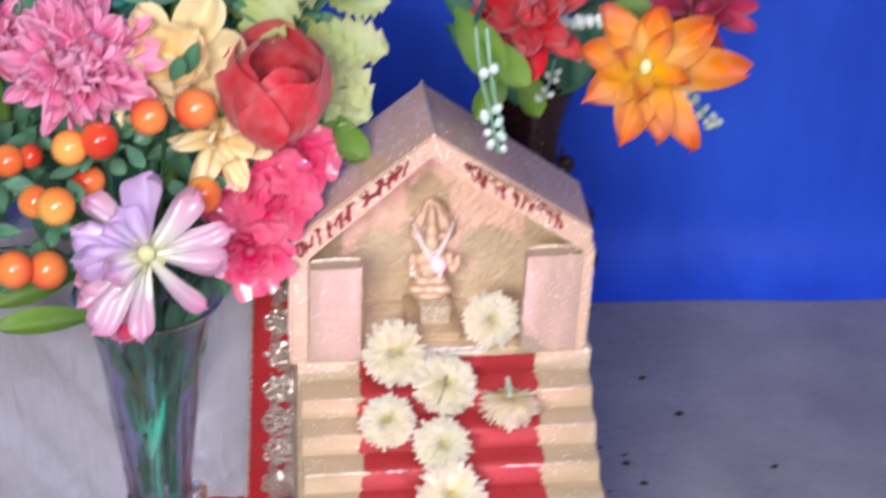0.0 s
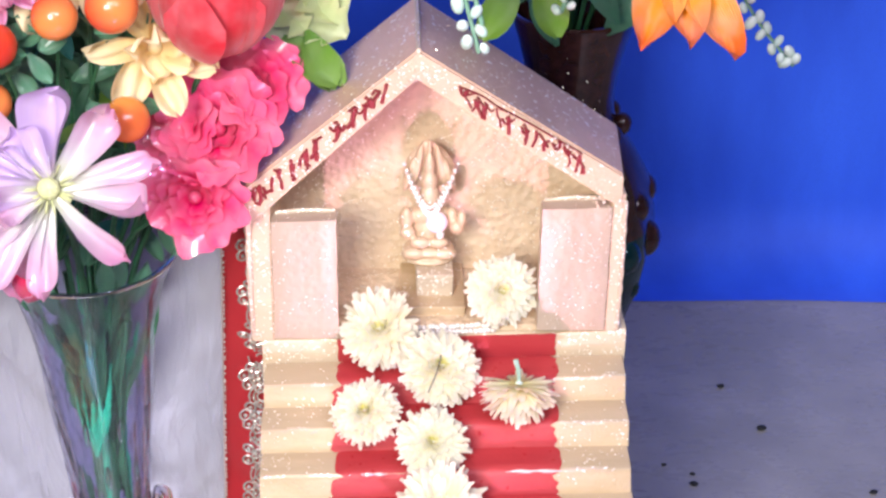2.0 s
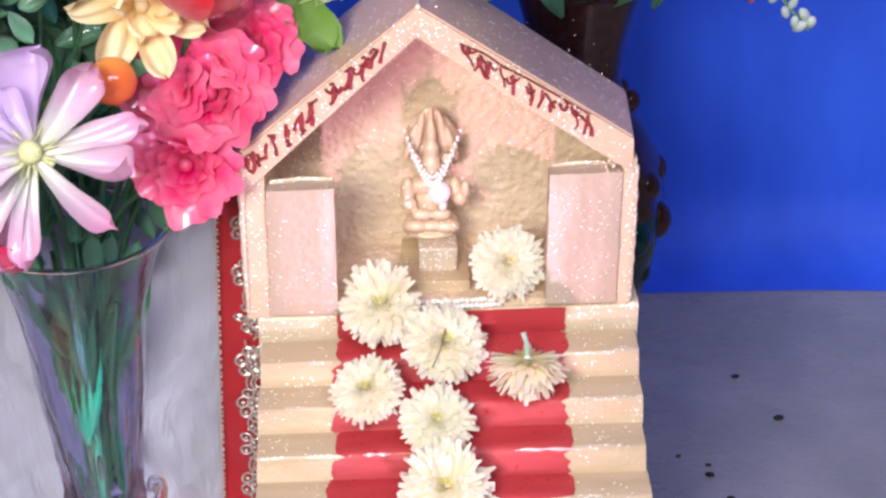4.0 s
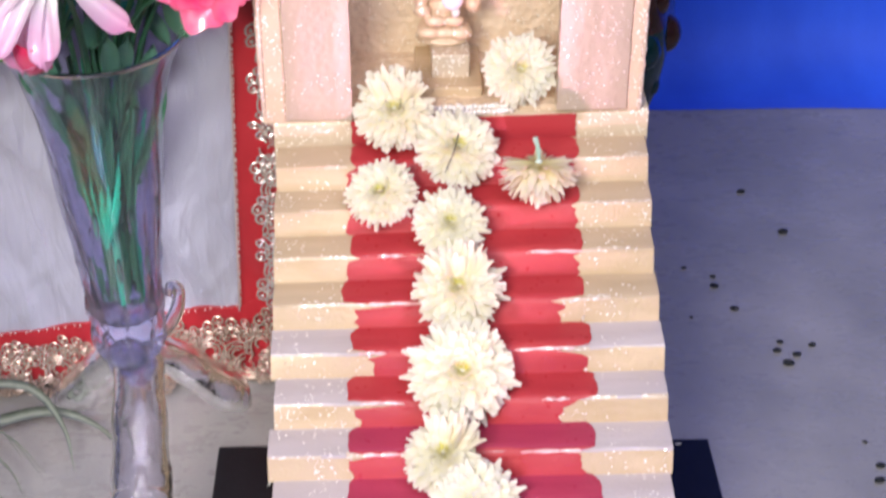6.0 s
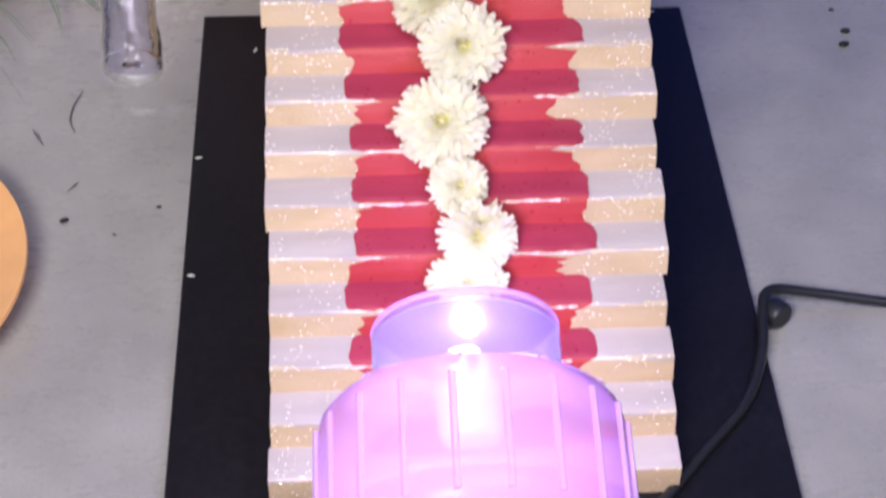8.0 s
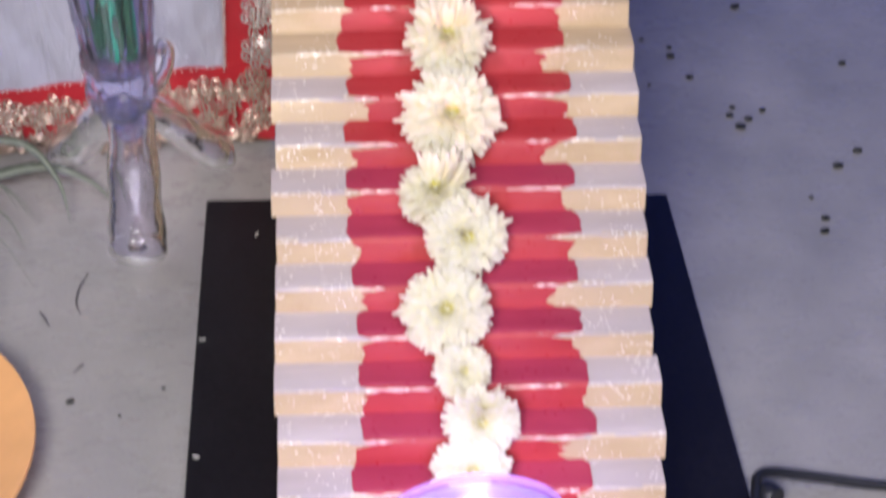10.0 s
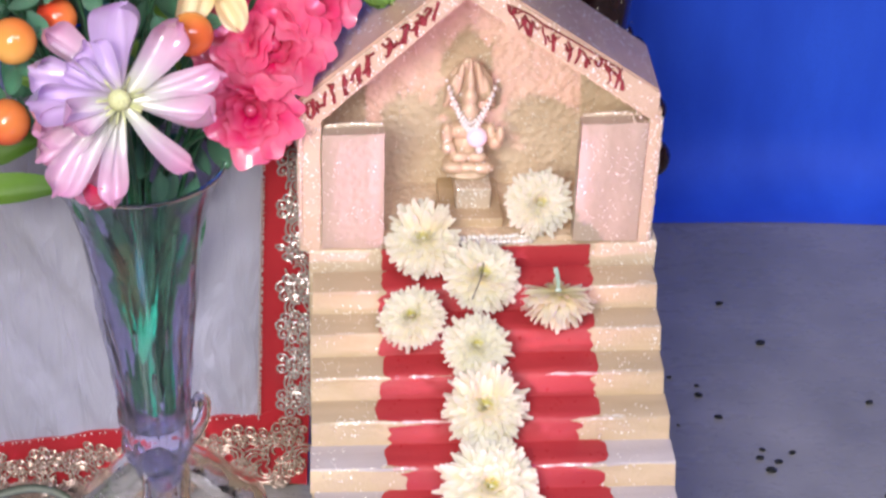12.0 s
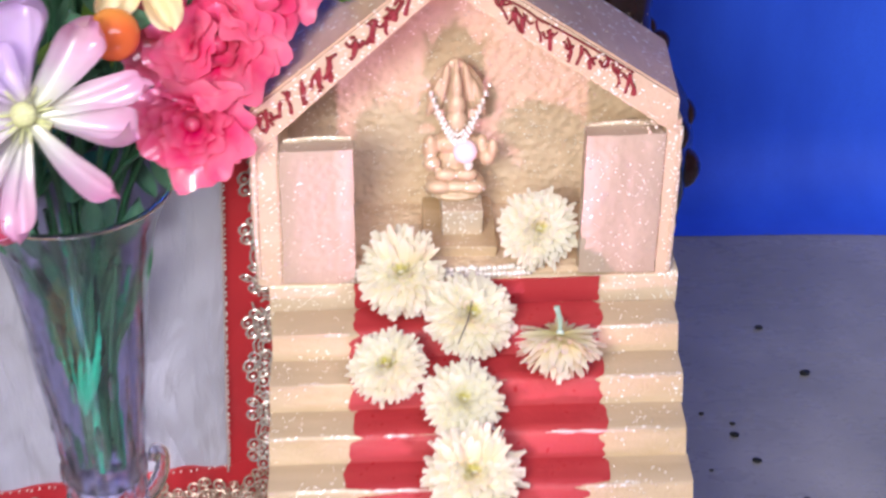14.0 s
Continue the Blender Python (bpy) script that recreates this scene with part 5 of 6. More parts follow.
def bowl_bloom(name, c, normal, r, mat, label, rings, ruffle, vase=True, tall=1.0):
    """A bloom of bowl-shaped petals: rings of (size, count, half width, closing angle, lip)."""
    f = thing(name, c, label, "artificial flower")
    m = aim(Vector(c) - Vector(normal).normalized() * r * 0.45, normal, rnd.uniform(0, 6.28)) @ Matrix.Diagonal((1, 1, tall, 1))
    for size, n, half, top, lip in rings:
        spin = rnd.uniform(0, 6.28)
        for k in range(n):
            lean = Matrix.Rotation(rnd.uniform(-0.14, 0.14), 4, "X") @ Matrix.Rotation(rnd.uniform(-0.14, 0.14), 4, "Y")
            part("petal", cupped(bmesh.new(), m @ lean, r * size * rnd.uniform(0.94, 1.06), spin + math.tau * k / n + rnd.uniform(-0.15, 0.15), half, top * rnd.uniform(0.92, 1.08), lip * rnd.uniform(0.6, 1.4), ruffle), mat, f)
    part("centre", blob(m @ Vector((0, 0, r * 0.16)), (r * 0.16, r * 0.16, r * 0.16), seg=12, ring=8), mat, f)
    if vase:
        stalk(f, Vector(c) - Vector(normal).normalized() * r * 0.4)
    return f


rnd.seed(23)
CARNATION = ((1.0, 6, 0.62, 1.25, 0.55), (0.86, 6, 0.62, 1.30, 0.45), (0.70, 5, 0.70, 1.40, 0.35), (0.52, 5, 0.75, 1.50, 0.30), (0.34, 4, 0.85, 1.60, 0.25))
bowl_bloom("satin_carnation", (-0.1215, 0.000, 0.3890), (0.00, -0.85, 0.45), 0.0285, HOT_PINK, "hot pink glossy satin carnation in the glass vase", CARNATION, 0.09)
bowl_bloom("satin_carnation", (-0.1345, -0.014, 0.3520), (-0.05, -0.80, 0.10), 0.0235, HOT_PINK, "smaller hot pink satin carnation drooping over the vase rim", CARNATION, 0.09)
bowl_bloom("satin_carnation", (-0.1010, 0.016, 0.4090), (0.10, -0.80, 0.55), 0.0230, HOT_PINK, "hot pink satin carnation resting against the model roof", CARNATION, 0.09)
bowl_bloom("satin_carnation", (-0.1450, 0.006, 0.3900), (-0.25, -0.80, 0.40), 0.0220, HOT_PINK, "small hot pink satin carnation behind an orange berry", CARNATION, 0.09)
rnd.seed(24)
ruffled("fringed_flower", (-0.236, 0.0, 0.482), (0.1, -0.8, 0.6), 0.044, PINK_FRINGE, "round pink fringed artificial flower", ((26, 1.0, 0.0), (24, 0.9, 0.35), (20, 0.72, 0.7), (14, 0.5, 1.05), (8, 0.32, 1.3)), 0.38, 0.30, tip=2.4)
ruffled("fringed_flower", (-0.292, 0.022, 0.490), (-0.1, -0.8, 0.6), 0.032, PINK_FRINGE, "smaller pink fringed artificial flower beside a larger one", ((18, 1.0, 0.0), (16, 0.85, 0.4), (12, 0.6, 0.9), (8, 0.35, 1.2)), 0.40, 0.30, tip=2.4)
ruffled("yellow_flower", (-0.182, 0.014, 0.478), (0.1, -0.85, 0.5), 0.044, YELLOW_PETAL, "apricot yellow artificial flower with wavy petals", ((6, 1.0, 0.0), (5, 0.7, 0.6)), 0.80, 0.16)
ruffled("yellow_flower", (-0.150, -0.004, 0.436), (0.3, -0.9, 0.1), 0.032, YELLOW_PETAL, "small drooping apricot yellow artificial flower", ((7, 1.0, 0.1), (5, 0.7, 0.6)), 0.62, 0.24)
ROSE = ((1.0, 3, 1.30, 2.10, 0.05), (0.93, 3, 1.25, 2.22, 0.04), (0.82, 3, 1.25, 2.32, 0.03), (0.62, 2, 1.50, 2.35, 0.03))
bowl_bloom("red_rose", (-0.1195, 0.0009, 0.4480), (0.10, -0.22, 0.95), 0.0365, RED_PETAL, "velvety dark red half-open artificial rose", ROSE, 0.03, tall=1.22)


def leaf_object(parent, c, direction, normal, L, W, mat, saw=0, name="leaf", curl=-0.15):
    d, n = Vector(direction).normalized(), Vector(normal).normalized()
    x = d.cross(n).normalized()
    n = x.cross(d)
    m = Matrix((x, d, n)).transposed().to_4x4()
    m.translation = c
    bm = bmesh.new()
    petal(bm, m, L, W, 0.05, curl, 0.18, 1.15, 0.12, rows=28 if saw else 7, cols=4, fold=0.12, saw=saw)
    return part(name, bm, mat, parent)


def leafy_branch(name, c, label, leaves, mat, saw=0, vase=(VX, VY)):
    f = thing(name, c, label, "artificial leaves")
    for at, d, n, L, W in leaves:
        leaf_object(f, at, d, n, L, W, mat, saw)
    return f


b = leafy_branch("serrated_leaf_branch", (-0.10, 0.05, 0.42), "pale yellow green serrated artificial leaves", (
    ((-0.098, 0.055, 0.490), (0.55, -0.2, -0.75), (0.1, -0.8, 0.5), 0.075, 0.046),
    ((-0.100, 0.045, 0.470), (0.35, -0.2, -0.9), (0.2, -0.8, 0.4), 0.060, 0.036),
    ((-0.150, 0.060, 0.495), (0.9, -0.1, 0.25), (0.0, -0.8, 0.6), 0.070, 0.050),
    ((-0.170, 0.060, 0.510), (-0.5, -0.1, 0.5), (0.0, -0.8, 0.6), 0.060, 0.045),
    ((-0.135, 0.030, 0.482), (0.55, -0.1, 0.8), (0.0, -0.8, 0.6), 0.060, 0.048),
    ((-0.080, 0.055, 0.500), (0.9, -0.1, 0.1), (0.0, -0.8, 0.6), 0.040, 0.034),
    ((-0.105, 0.050, 0.455), (0.8, -0.2, -0.45), (0.0, -0.8, 0.5), 0.062, 0.044),
    ((-0.095, 0.060, 0.478), (0.95, -0.2, -0.15), (0.1, -0.8, 0.5), 0.056, 0.044),
), LEAF_YELLOW, 7)
stalk(b, (-0.10, 0.05, 0.49))
b = leafy_branch("green_leaf_branch", (-0.07, 0.03, 0.40), "broad glossy green artificial leaves", (
    ((-0.088, 0.035, 0.425), (0.75, -0.2, -0.5), (0.0, -0.7, 0.7), 0.042, 0.030),
    ((-0.075, 0.034, 0.430), (0.35, -0.2, -0.8), (0.2, -0.8, 0.5), 0.036, 0.026),
    ((-0.250, 0.010, 0.325), (-0.85, -0.3, -0.1), (0.0, -0.6, 0.8), 0.060, 0.030),
    ((-0.235, 0.000, 0.300), (-0.95, -0.2, 0.05), (0.0, -0.6, 0.8), 0.070, 0.026),
    ((-0.300, 0.010, 0.345), (-0.6, -0.3, -0.5), (0.1, -0.7, 0.7), 0.050, 0.028),
), LEAF_LIGHT)
stalk(b, (-0.12, 0.03, 0.40))


def berry_spray():
    f = thing("berry_spray", (VX - 0.03, 0.0, 0.30), "spray of glossy orange red berries with dark green leaves", "artificial berries")
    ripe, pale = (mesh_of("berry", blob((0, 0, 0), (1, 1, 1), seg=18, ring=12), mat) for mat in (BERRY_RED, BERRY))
    spots = (
        (-0.193, -0.030, 0.461, 0.0115), (-0.165, -0.030, 0.466, 0.0130), (-0.223, -0.035, 0.448, 0.0118), (-0.241, -0.035, 0.443, 0.0113), (-0.2340, -0.0120, 0.4080, 0.0108),
        (-0.250, -0.050, 0.411, 0.0120), (-0.264, -0.040, 0.409, 0.0104), (-0.279, -0.050, 0.367, 0.0122), (-0.2603, -0.0400, 0.3604, 0.0126), (-0.281, -0.020, 0.427, 0.0104),
        (-0.268, -0.012, 0.426, 0.0078), (-0.1623, -0.0300, 0.4067, 0.0118), (-0.302, -0.045, 0.440, 0.0110), (-0.296, -0.052, 0.385, 0.0105), (-0.310, -0.040, 0.352, 0.0120),
    )
    hub = Vector((VX - 0.012, 0.020, 0.300))
    for k, (x, y, z, r) in enumerate(spots):
        m = pose(x, y, z, rnd.uniform(0, 360), rnd.uniform(0, 360), rnd.uniform(0, 360)) @ Matrix.Scale(r, 4)
        red = k in (0, 1, 2, 4, 7, 8, 10, 13)
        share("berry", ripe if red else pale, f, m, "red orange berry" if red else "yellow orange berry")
        part("twig", tube([hub, (hub + Vector((x, y, z))) / 2 + Vector((0, 0.012, 0.01)), (x, y + r * 0.6, z - r * 0.5)], 0.0009, 5, 4), STEM, f)
    for k in range(64):
        x, y, z, r = spots[k % len(spots)]
        a = rnd.uniform(0, 6.28)
        c = Vector((x + rnd.uniform(-0.016, 0.016), y + rnd.uniform(0.004, 0.028), z + rnd.uniform(-0.020, 0.014)))
        leaf_object(f, c, (math.cos(a), -0.25, math.sin(a)), (rnd.uniform(-0.4, 0.4), -0.8, 0.6), rnd.uniform(0.014, 0.026), rnd.uniform(0.010, 0.015), LEAF)
    stalk(f, hub, r=0.0024)


berry_spray()


def vase_greens():
    """Plastic stalks packed in the glass vase."""
    f = thing("stem_bundle", (VX, VY, 0.10), "emerald and dark green plastic stems standing in the glass vase", "artificial stems")
    for k in range(26):
        a, q = rnd.uniform(0, 6.28), rnd.uniform(0.002, 0.011)
        x, y = VX + q * math.cos(a), VY + q * math.sin(a)
        top = rnd.uniform(0.24, 0.285)
        part("stem", tube([(x, y, 0.103 + rnd.uniform(0, 0.03)), (VX + (x - VX) * 1.3, VY + (y - VY) * 1.3, 0.19), (VX + (x - VX) * 2.4, VY + (y - VY) * 2.4, top)], 0.0017, 6, 4), BRIGHT_STEM if k % 4 == 0 else STEM, f)
    for k in range(14):
        a = rnd.uniform(0, 6.28)
        leaf_object(f, (VX + 0.008 * math.cos(a), VY + 0.008 * math.sin(a) - 0.004, rnd.uniform(0.15, 0.20)), (0.3 * math.cos(a), 0.2 * math.sin(a), 1), (0.2 * math.cos(a), -1, 0.2), rnd.uniform(0.04, 0.07), 0.006, STEM if k % 4 else TEAL_LEAF)
    for k in range(5):
        tip = Vector((VX - 0.0030, VY - 0.013, 0.160))
        part("stem", tube([tip, tip + Vector((0.0036 * (k - 2), -0.001, 0.024)), tip + Vector((0.0060 * (k - 2), 0.004, 0.062))], lambda v: 0.0006 + 0.0018 * math.sin(math.pi * min(1.0, v + 0.1)), 6, 5, flat=0.5), BRIGHT_STEM, f, "emerald plastic leaf stalk")
    r = random.Random(5)
    for k in range(9):
        a, q = r.uniform(0, 6.28), r.uniform(0.004, 0.018)
        leaf_object(f, (VX + q * math.cos(a), VY + q * math.sin(a), r.uniform(0.195, 0.222)), (0.45 * math.cos(a), 0.45 * math.sin(a), 1), (0.5 * math.cos(a), -1, 0.2), r.uniform(0.045, 0.06), r.uniform(0.009, 0.013), STEM)


vase_greens()


def filler():
    f = thing("foliage_filler", (VX, VY, 0.27), "dark green artificial foliage filling the bouquet behind the blooms", "artificial leaves")
    for k in range(300):
        x, z = rnd.uniform(-0.34, -0.085), rnd.uniform(0.30, 0.52)
        if (z < 0.36 and abs(x - VX) > 0.05) or (z < 0.45 and x > -0.150):
            continue
        y = 0.052 + rnd.uniform(-0.02, 0.030)
        a = rnd.uniform(0, 6.28)
        leaf_object(f, (x, y, z), (math.cos(a), -0.3, math.sin(a)), (rnd.uniform(-0.4, 0.4), -0.8, 0.5), rnd.uniform(0.024, 0.042), rnd.uniform(0.012, 0.020), LEAF if k % 5 else LEAF_LIGHT if k % 10 else TEAL_LEAF)
    for k in range(190):
        x, z = rnd.uniform(-0.345, -0.105), rnd.uniform(0.335, 0.545)
        a = rnd.uniform(0, 6.28)
        if z < 0.47 and x > -0.165:
            continue
        leaf_object(f, (x, rnd.uniform(0.064, 0.080), z), (math.cos(a), -0.15, math.sin(a)), (rnd.uniform(-0.3, 0.3), -0.85, 0.45), rnd.uniform(0.045, 0.065), rnd.uniform(0.024, 0.034), LEAF)
    for k in range(9):
        a, q = rnd.uniform(0, 6.28), rnd.uniform(0.012, 0.036)
        leaf_object(f, (VX + q * math.cos(a), VY + q * math.sin(a), rnd.uniform(0.255, 0.285)), (0.4 * math.cos(a), 0.4 * math.sin(a) - 0.2, 1), (0.3, -0.8, 0.3), rnd.uniform(0.03, 0.05), 0.014, LEAF)
    stalk(f, (VX, VY, 0.40))


filler()

# ---- dark vase behind the temple ----
WX, WY = 0.098, 0.290


def build_dark_vase():
    t = thing("ceramic_vase", (WX, WY, 0), "dark brown and teal glazed bulbous vase behind the temple", "vase")
    prof = [(0, 0.0), (0.046, 0.0), (0.048, 0.006), (0.042, 0.03), (0.038, 0.07), (0.050, 0.105), (0.060, 0.135), (0.0660, 0.165), (0.0665, 0.19), (0.061, 0.218), (0.049, 0.243), (0.039, 0.258), (0.0325, 0.272), (0.0315, 0.285), (0.034, 0.308), (0.039, 0.328), (0.0445, 0.346)]
    inn = [(0.0415, 0.347), (0.036, 0.328), (0.030, 0.308), (0.027, 0.285), (0.0, 0.275)]
    bm = lathe(prof + inn, (WX, WY, 0), 48, lambda a, z: 1 + (0.03 * math.cos(8 * a + 30 * z) if 0.10 < z < 0.23 else 0))
    for f in bm.faces:
        z = f.calc_center_median().z
        f.material_index = 1 if 0.11 < z < 0.20 else 0
    part("body", bm, (BROWN_GLAZE, TEAL_GLAZE), t)
    for k in range(10):
        a = math.tau * k / 10 - 0.1
        part("boss", blob((WX + 0.0385 * math.cos(a), WY + 0.0385 * math.sin(a), 0.262), (0.0075, 0.0075, 0.0085), seg=12, ring=8), BROWN_GLAZE, t, "glossy brown boss")
        part("boss", blob((WX + 0.056 * math.cos(a + 0.2), WY + 0.056 * math.sin(a + 0.2), 0.140), (0.0085, 0.0085, 0.010), seg=12, ring=8), TEAL_GLAZE, t, "glossy teal boss")
    for k in range(11):
        a = math.tau * k / 11
        part("boss", blob((WX + 0.0570 * math.cos(a), WY + 0.0570 * math.sin(a), 0.208), (0.0115, 0.0115, 0.0125), seg=14, ring=9), BROWN_GLAZE, t, "glossy brown boss")
        part("boss", blob((WX + 0.0610 * math.cos(a + 0.28), WY + 0.0610 * math.sin(a + 0.28), 0.176), (0.0130, 0.0130, 0.0150), seg=14, ring=9), TEAL_GLAZE if k % 2 else BROWN_GLAZE, t, "glossy teal and brown boss")
    part("rim_ring", tube([(WX + 0.0435 * math.cos(a * 0.5), WY + 0.0435 * math.sin(a * 0.5), 0.3468) for a in range(14)], 0.0022, 6, 3), BROWN_GLAZE, t)


build_dark_vase()


def stalk2(parent, top):
    rim = (WX + (top[0] - WX) * 0.12, WY + (top[1] - WY) * 0.08, 0.345)
    up = (WX + (top[0] - WX) * 0.5, WY + (top[1] - WY) * 0.5, max(0.455, top[2] - 0.02))
    part("stem", tube([top, up, rim, (WX, WY, 0.285)], 0.0016, 6, 6), STEM, parent, "green plastic stem")


f = ruffled("red_flower", (0.036, -0.020, 0.520), (0.0, -0.75, 0.55), 0.040, RED_PETAL, "bright red ragged artificial flower above the temple roof", ((8, 1.0, -0.05), (7, 0.80, 0.45), (5, 0.52, 0.95)), 0.66, 0.16, vase=False, tip=1.3)
stalk2(f, (0.040, -0.014, 0.514))
f = ruffled("wine_flower", (0.1500, 0.000, 0.517), (0.1, -0.8, 0.5), 0.038, WINE_PETAL, "dark wine red pointed artificial flower", ((9, 1.0, 0.1), (7, 0.7, 0.7)), 0.42, 0.05, vase=False, tip=1.2)
stalk2(f, (0.150, 0.006, 0.515))


def orange_lily():
    c = Vector((0.0990, -0.072, 0.5090))
    f = thing("orange_lily", c, "orange yellow artificial lily with pointed petals", "artificial flower")
    m = aim(c, (0.0, -0.80, 0.60))
    for a, L, w, tilt in ((12, 0.036, 0.036, 0.25), (58, 0.048, 0.040, 0.12), (92, 0.062, 0.040, 0.0), (149, 0.055, 0.034, -0.05), (171, 0.043, 0.034, 0.05), (199, 0.045, 0.036, 0.0), (243, 0.040, 0.036, 0.05), (285, 0.040, 0.036, 0.15), (325, 0.044, 0.036, 0.2)):
        bm = bmesh.new()
        petal(bm, around(m, -math.radians(a), 0.002, tilt), L, w, 0.06, rnd.uniform(-0.15, -0.02), 0.2, 0.62, 0.45, rows=12, cols=6, ruffle=0.05, fold=0.2)
        part("petal", bm, ORANGE_PETAL, f)
    for a, L, w in ((30, 0.027, 0.018), (120, 0.030, 0.018), (200, 0.028, 0.018), (290, 0.026, 0.017)):
        bm = bmesh.new()
        petal(bm, around(m, -math.radians(a), 0.002, 0.5), L, w, 0.1, 0.1, 0.3, 1.0, 0.35, rows=6, cols=4, fold=0.2)
        part("petal", bm, ORANGE_PETAL, f)
    part("centre", blob(c + Vector((0, -0.003, 0.003)), (0.004, 0.0034, 0.005), seg=10, ring=7), FLOWER_CORE, f)
    stalk2(f, c + Vector((0, 0.006, -0.002)))


orange_lily()
b = leafy_branch("green_leaf_branch", (0.02, -0.04, 0.50), "green artificial leaves round the dark vase", (
    ((-0.012, -0.048, 0.538), (0.55, -0.2, -0.8), (0.0, -0.8, 0.5), 0.052, 0.034),
    ((0.004, -0.050, 0.520), (0.65, -0.2, -0.6), (0.0, -0.8, 0.5), 0.042, 0.026),
    ((0.050, 0.060, 0.455), (0.3, -0.2, -0.9), (0.0, -0.8, 0.5), 0.040, 0.026),
    ((0.040, 0.060, 0.450), (-0.5, -0.2, -0.8), (0.0, -0.8, 0.5), 0.040, 0.026),
    ((0.090, 0.020, 0.508), (0.8, -0.2, 0.1), (0.0, -0.8, 0.5), 0.042, 0.024),
    ((0.140, 0.010, 0.510), (0.3, -0.2, -0.9), (0.0, -0.8, 0.5), 0.034, 0.020),
), LEAF_LIGHT)
stalk2(b, (0.01, -0.04, 0.52))
b = leafy_branch("dark_leaf_branch", (WX, 0.2, 0.36), "dark green artificial leaves in the mouth of the dark vase", [
    ((WX + rnd.uniform(-0.06, 0.05), rnd.uniform(0.235, 0.30), rnd.uniform(0.338, 0.43)), (rnd.uniform(-0.8, 0.8), -0.1, rnd.uniform(0.5, 1)), (rnd.uniform(-0.3, 0.3), -0.8, 0.5), rnd.uniform(0.04, 0.06), rnd.uniform(0.02, 0.03)) for k in range(34)
], LEAF)
stalk2(b, (WX, 0.20, 0.40))


def bud_sprig(pts, buds, size, label, first=0.25):
    f = thing("bud_sprig", pts[0], label, "artificial sprig", "pale bud sprigs")
    line = spline(pts, 8)
    part("stem", tube(pts, 0.0012, 5, 6), LEAF_MINT, f)
    for k in range(buds):
        p = line[int((first + (0.99 - first) * k / max(1, buds - 1)) * (len(line) - 1))]
        s = size * rnd.uniform(0.8, 1.2)
        off = Vector(((-1) ** k * s * 1.0, -0.002, rnd.uniform(-0.3, 0.3) * s))
        part("bud", blob(p + off, (s * 0.72, s * 0.65, s * 1.1), turn=Euler((rnd.uniform(-1, 1), rnd.uniform(-1, 1), 0)).to_matrix().to_4x4(), seg=12, ring=8), BUD, f)
    return f


f = bud_sprig([(-0.006, -0.095, 0.545), (-0.0035, -0.105, 0.522), (0.0035, -0.109, 0.497), (0.0095, -0.108, 0.474)], 7, 0.0037, "pale mint artificial sprig hanging over the roof", 0.62)
part("stem", tube([(0.000, -0.095, 0.545), (0.0035, -0.108, 0.515), (0.0105, -0.110, 0.488)], 0.0012, 5, 6), LEAF_MINT, f)
part("bud", blob((-0.002, -0.108, 0.5230), (0.0034, 0.003, 0.0036), seg=12, ring=8), BUD, f)
part("bud", blob((0.0035, -0.108, 0.5255), (0.003, 0.0026, 0.0032), seg=12, ring=8), BUD, f)
stalk2(f, (-0.006, -0.09, 0.546))
f = bud_sprig([(0.070, 0.050, 0.462), (0.066, 0.040, 0.452), (0.0605, 0.034, 0.440)], 6, 0.0030, "short pale artificial sprig with small buds")
stalk2(f, (0.070, 0.055, 0.462))
f = bud_sprig([(0.178, 0.142, 0.418), (0.190, 0.140, 0.398), (0.205, 0.138, 0.380), (0.2165, 0.139, 0.367)], 12, 0.0040, "pale mint artificial sprig below the orange lily", 0.15)
stalk2(f, (0.178, 0.145, 0.42))
f = bud_sprig([(0.060, 0.010, 0.504), (0.080, 0.008, 0.508), (0.108, 0.006, 0.512)], 14, 0.0050, "pale green artificial sprig with crowded buds")
stalk2(f, (0.060, 0.012, 0.504))


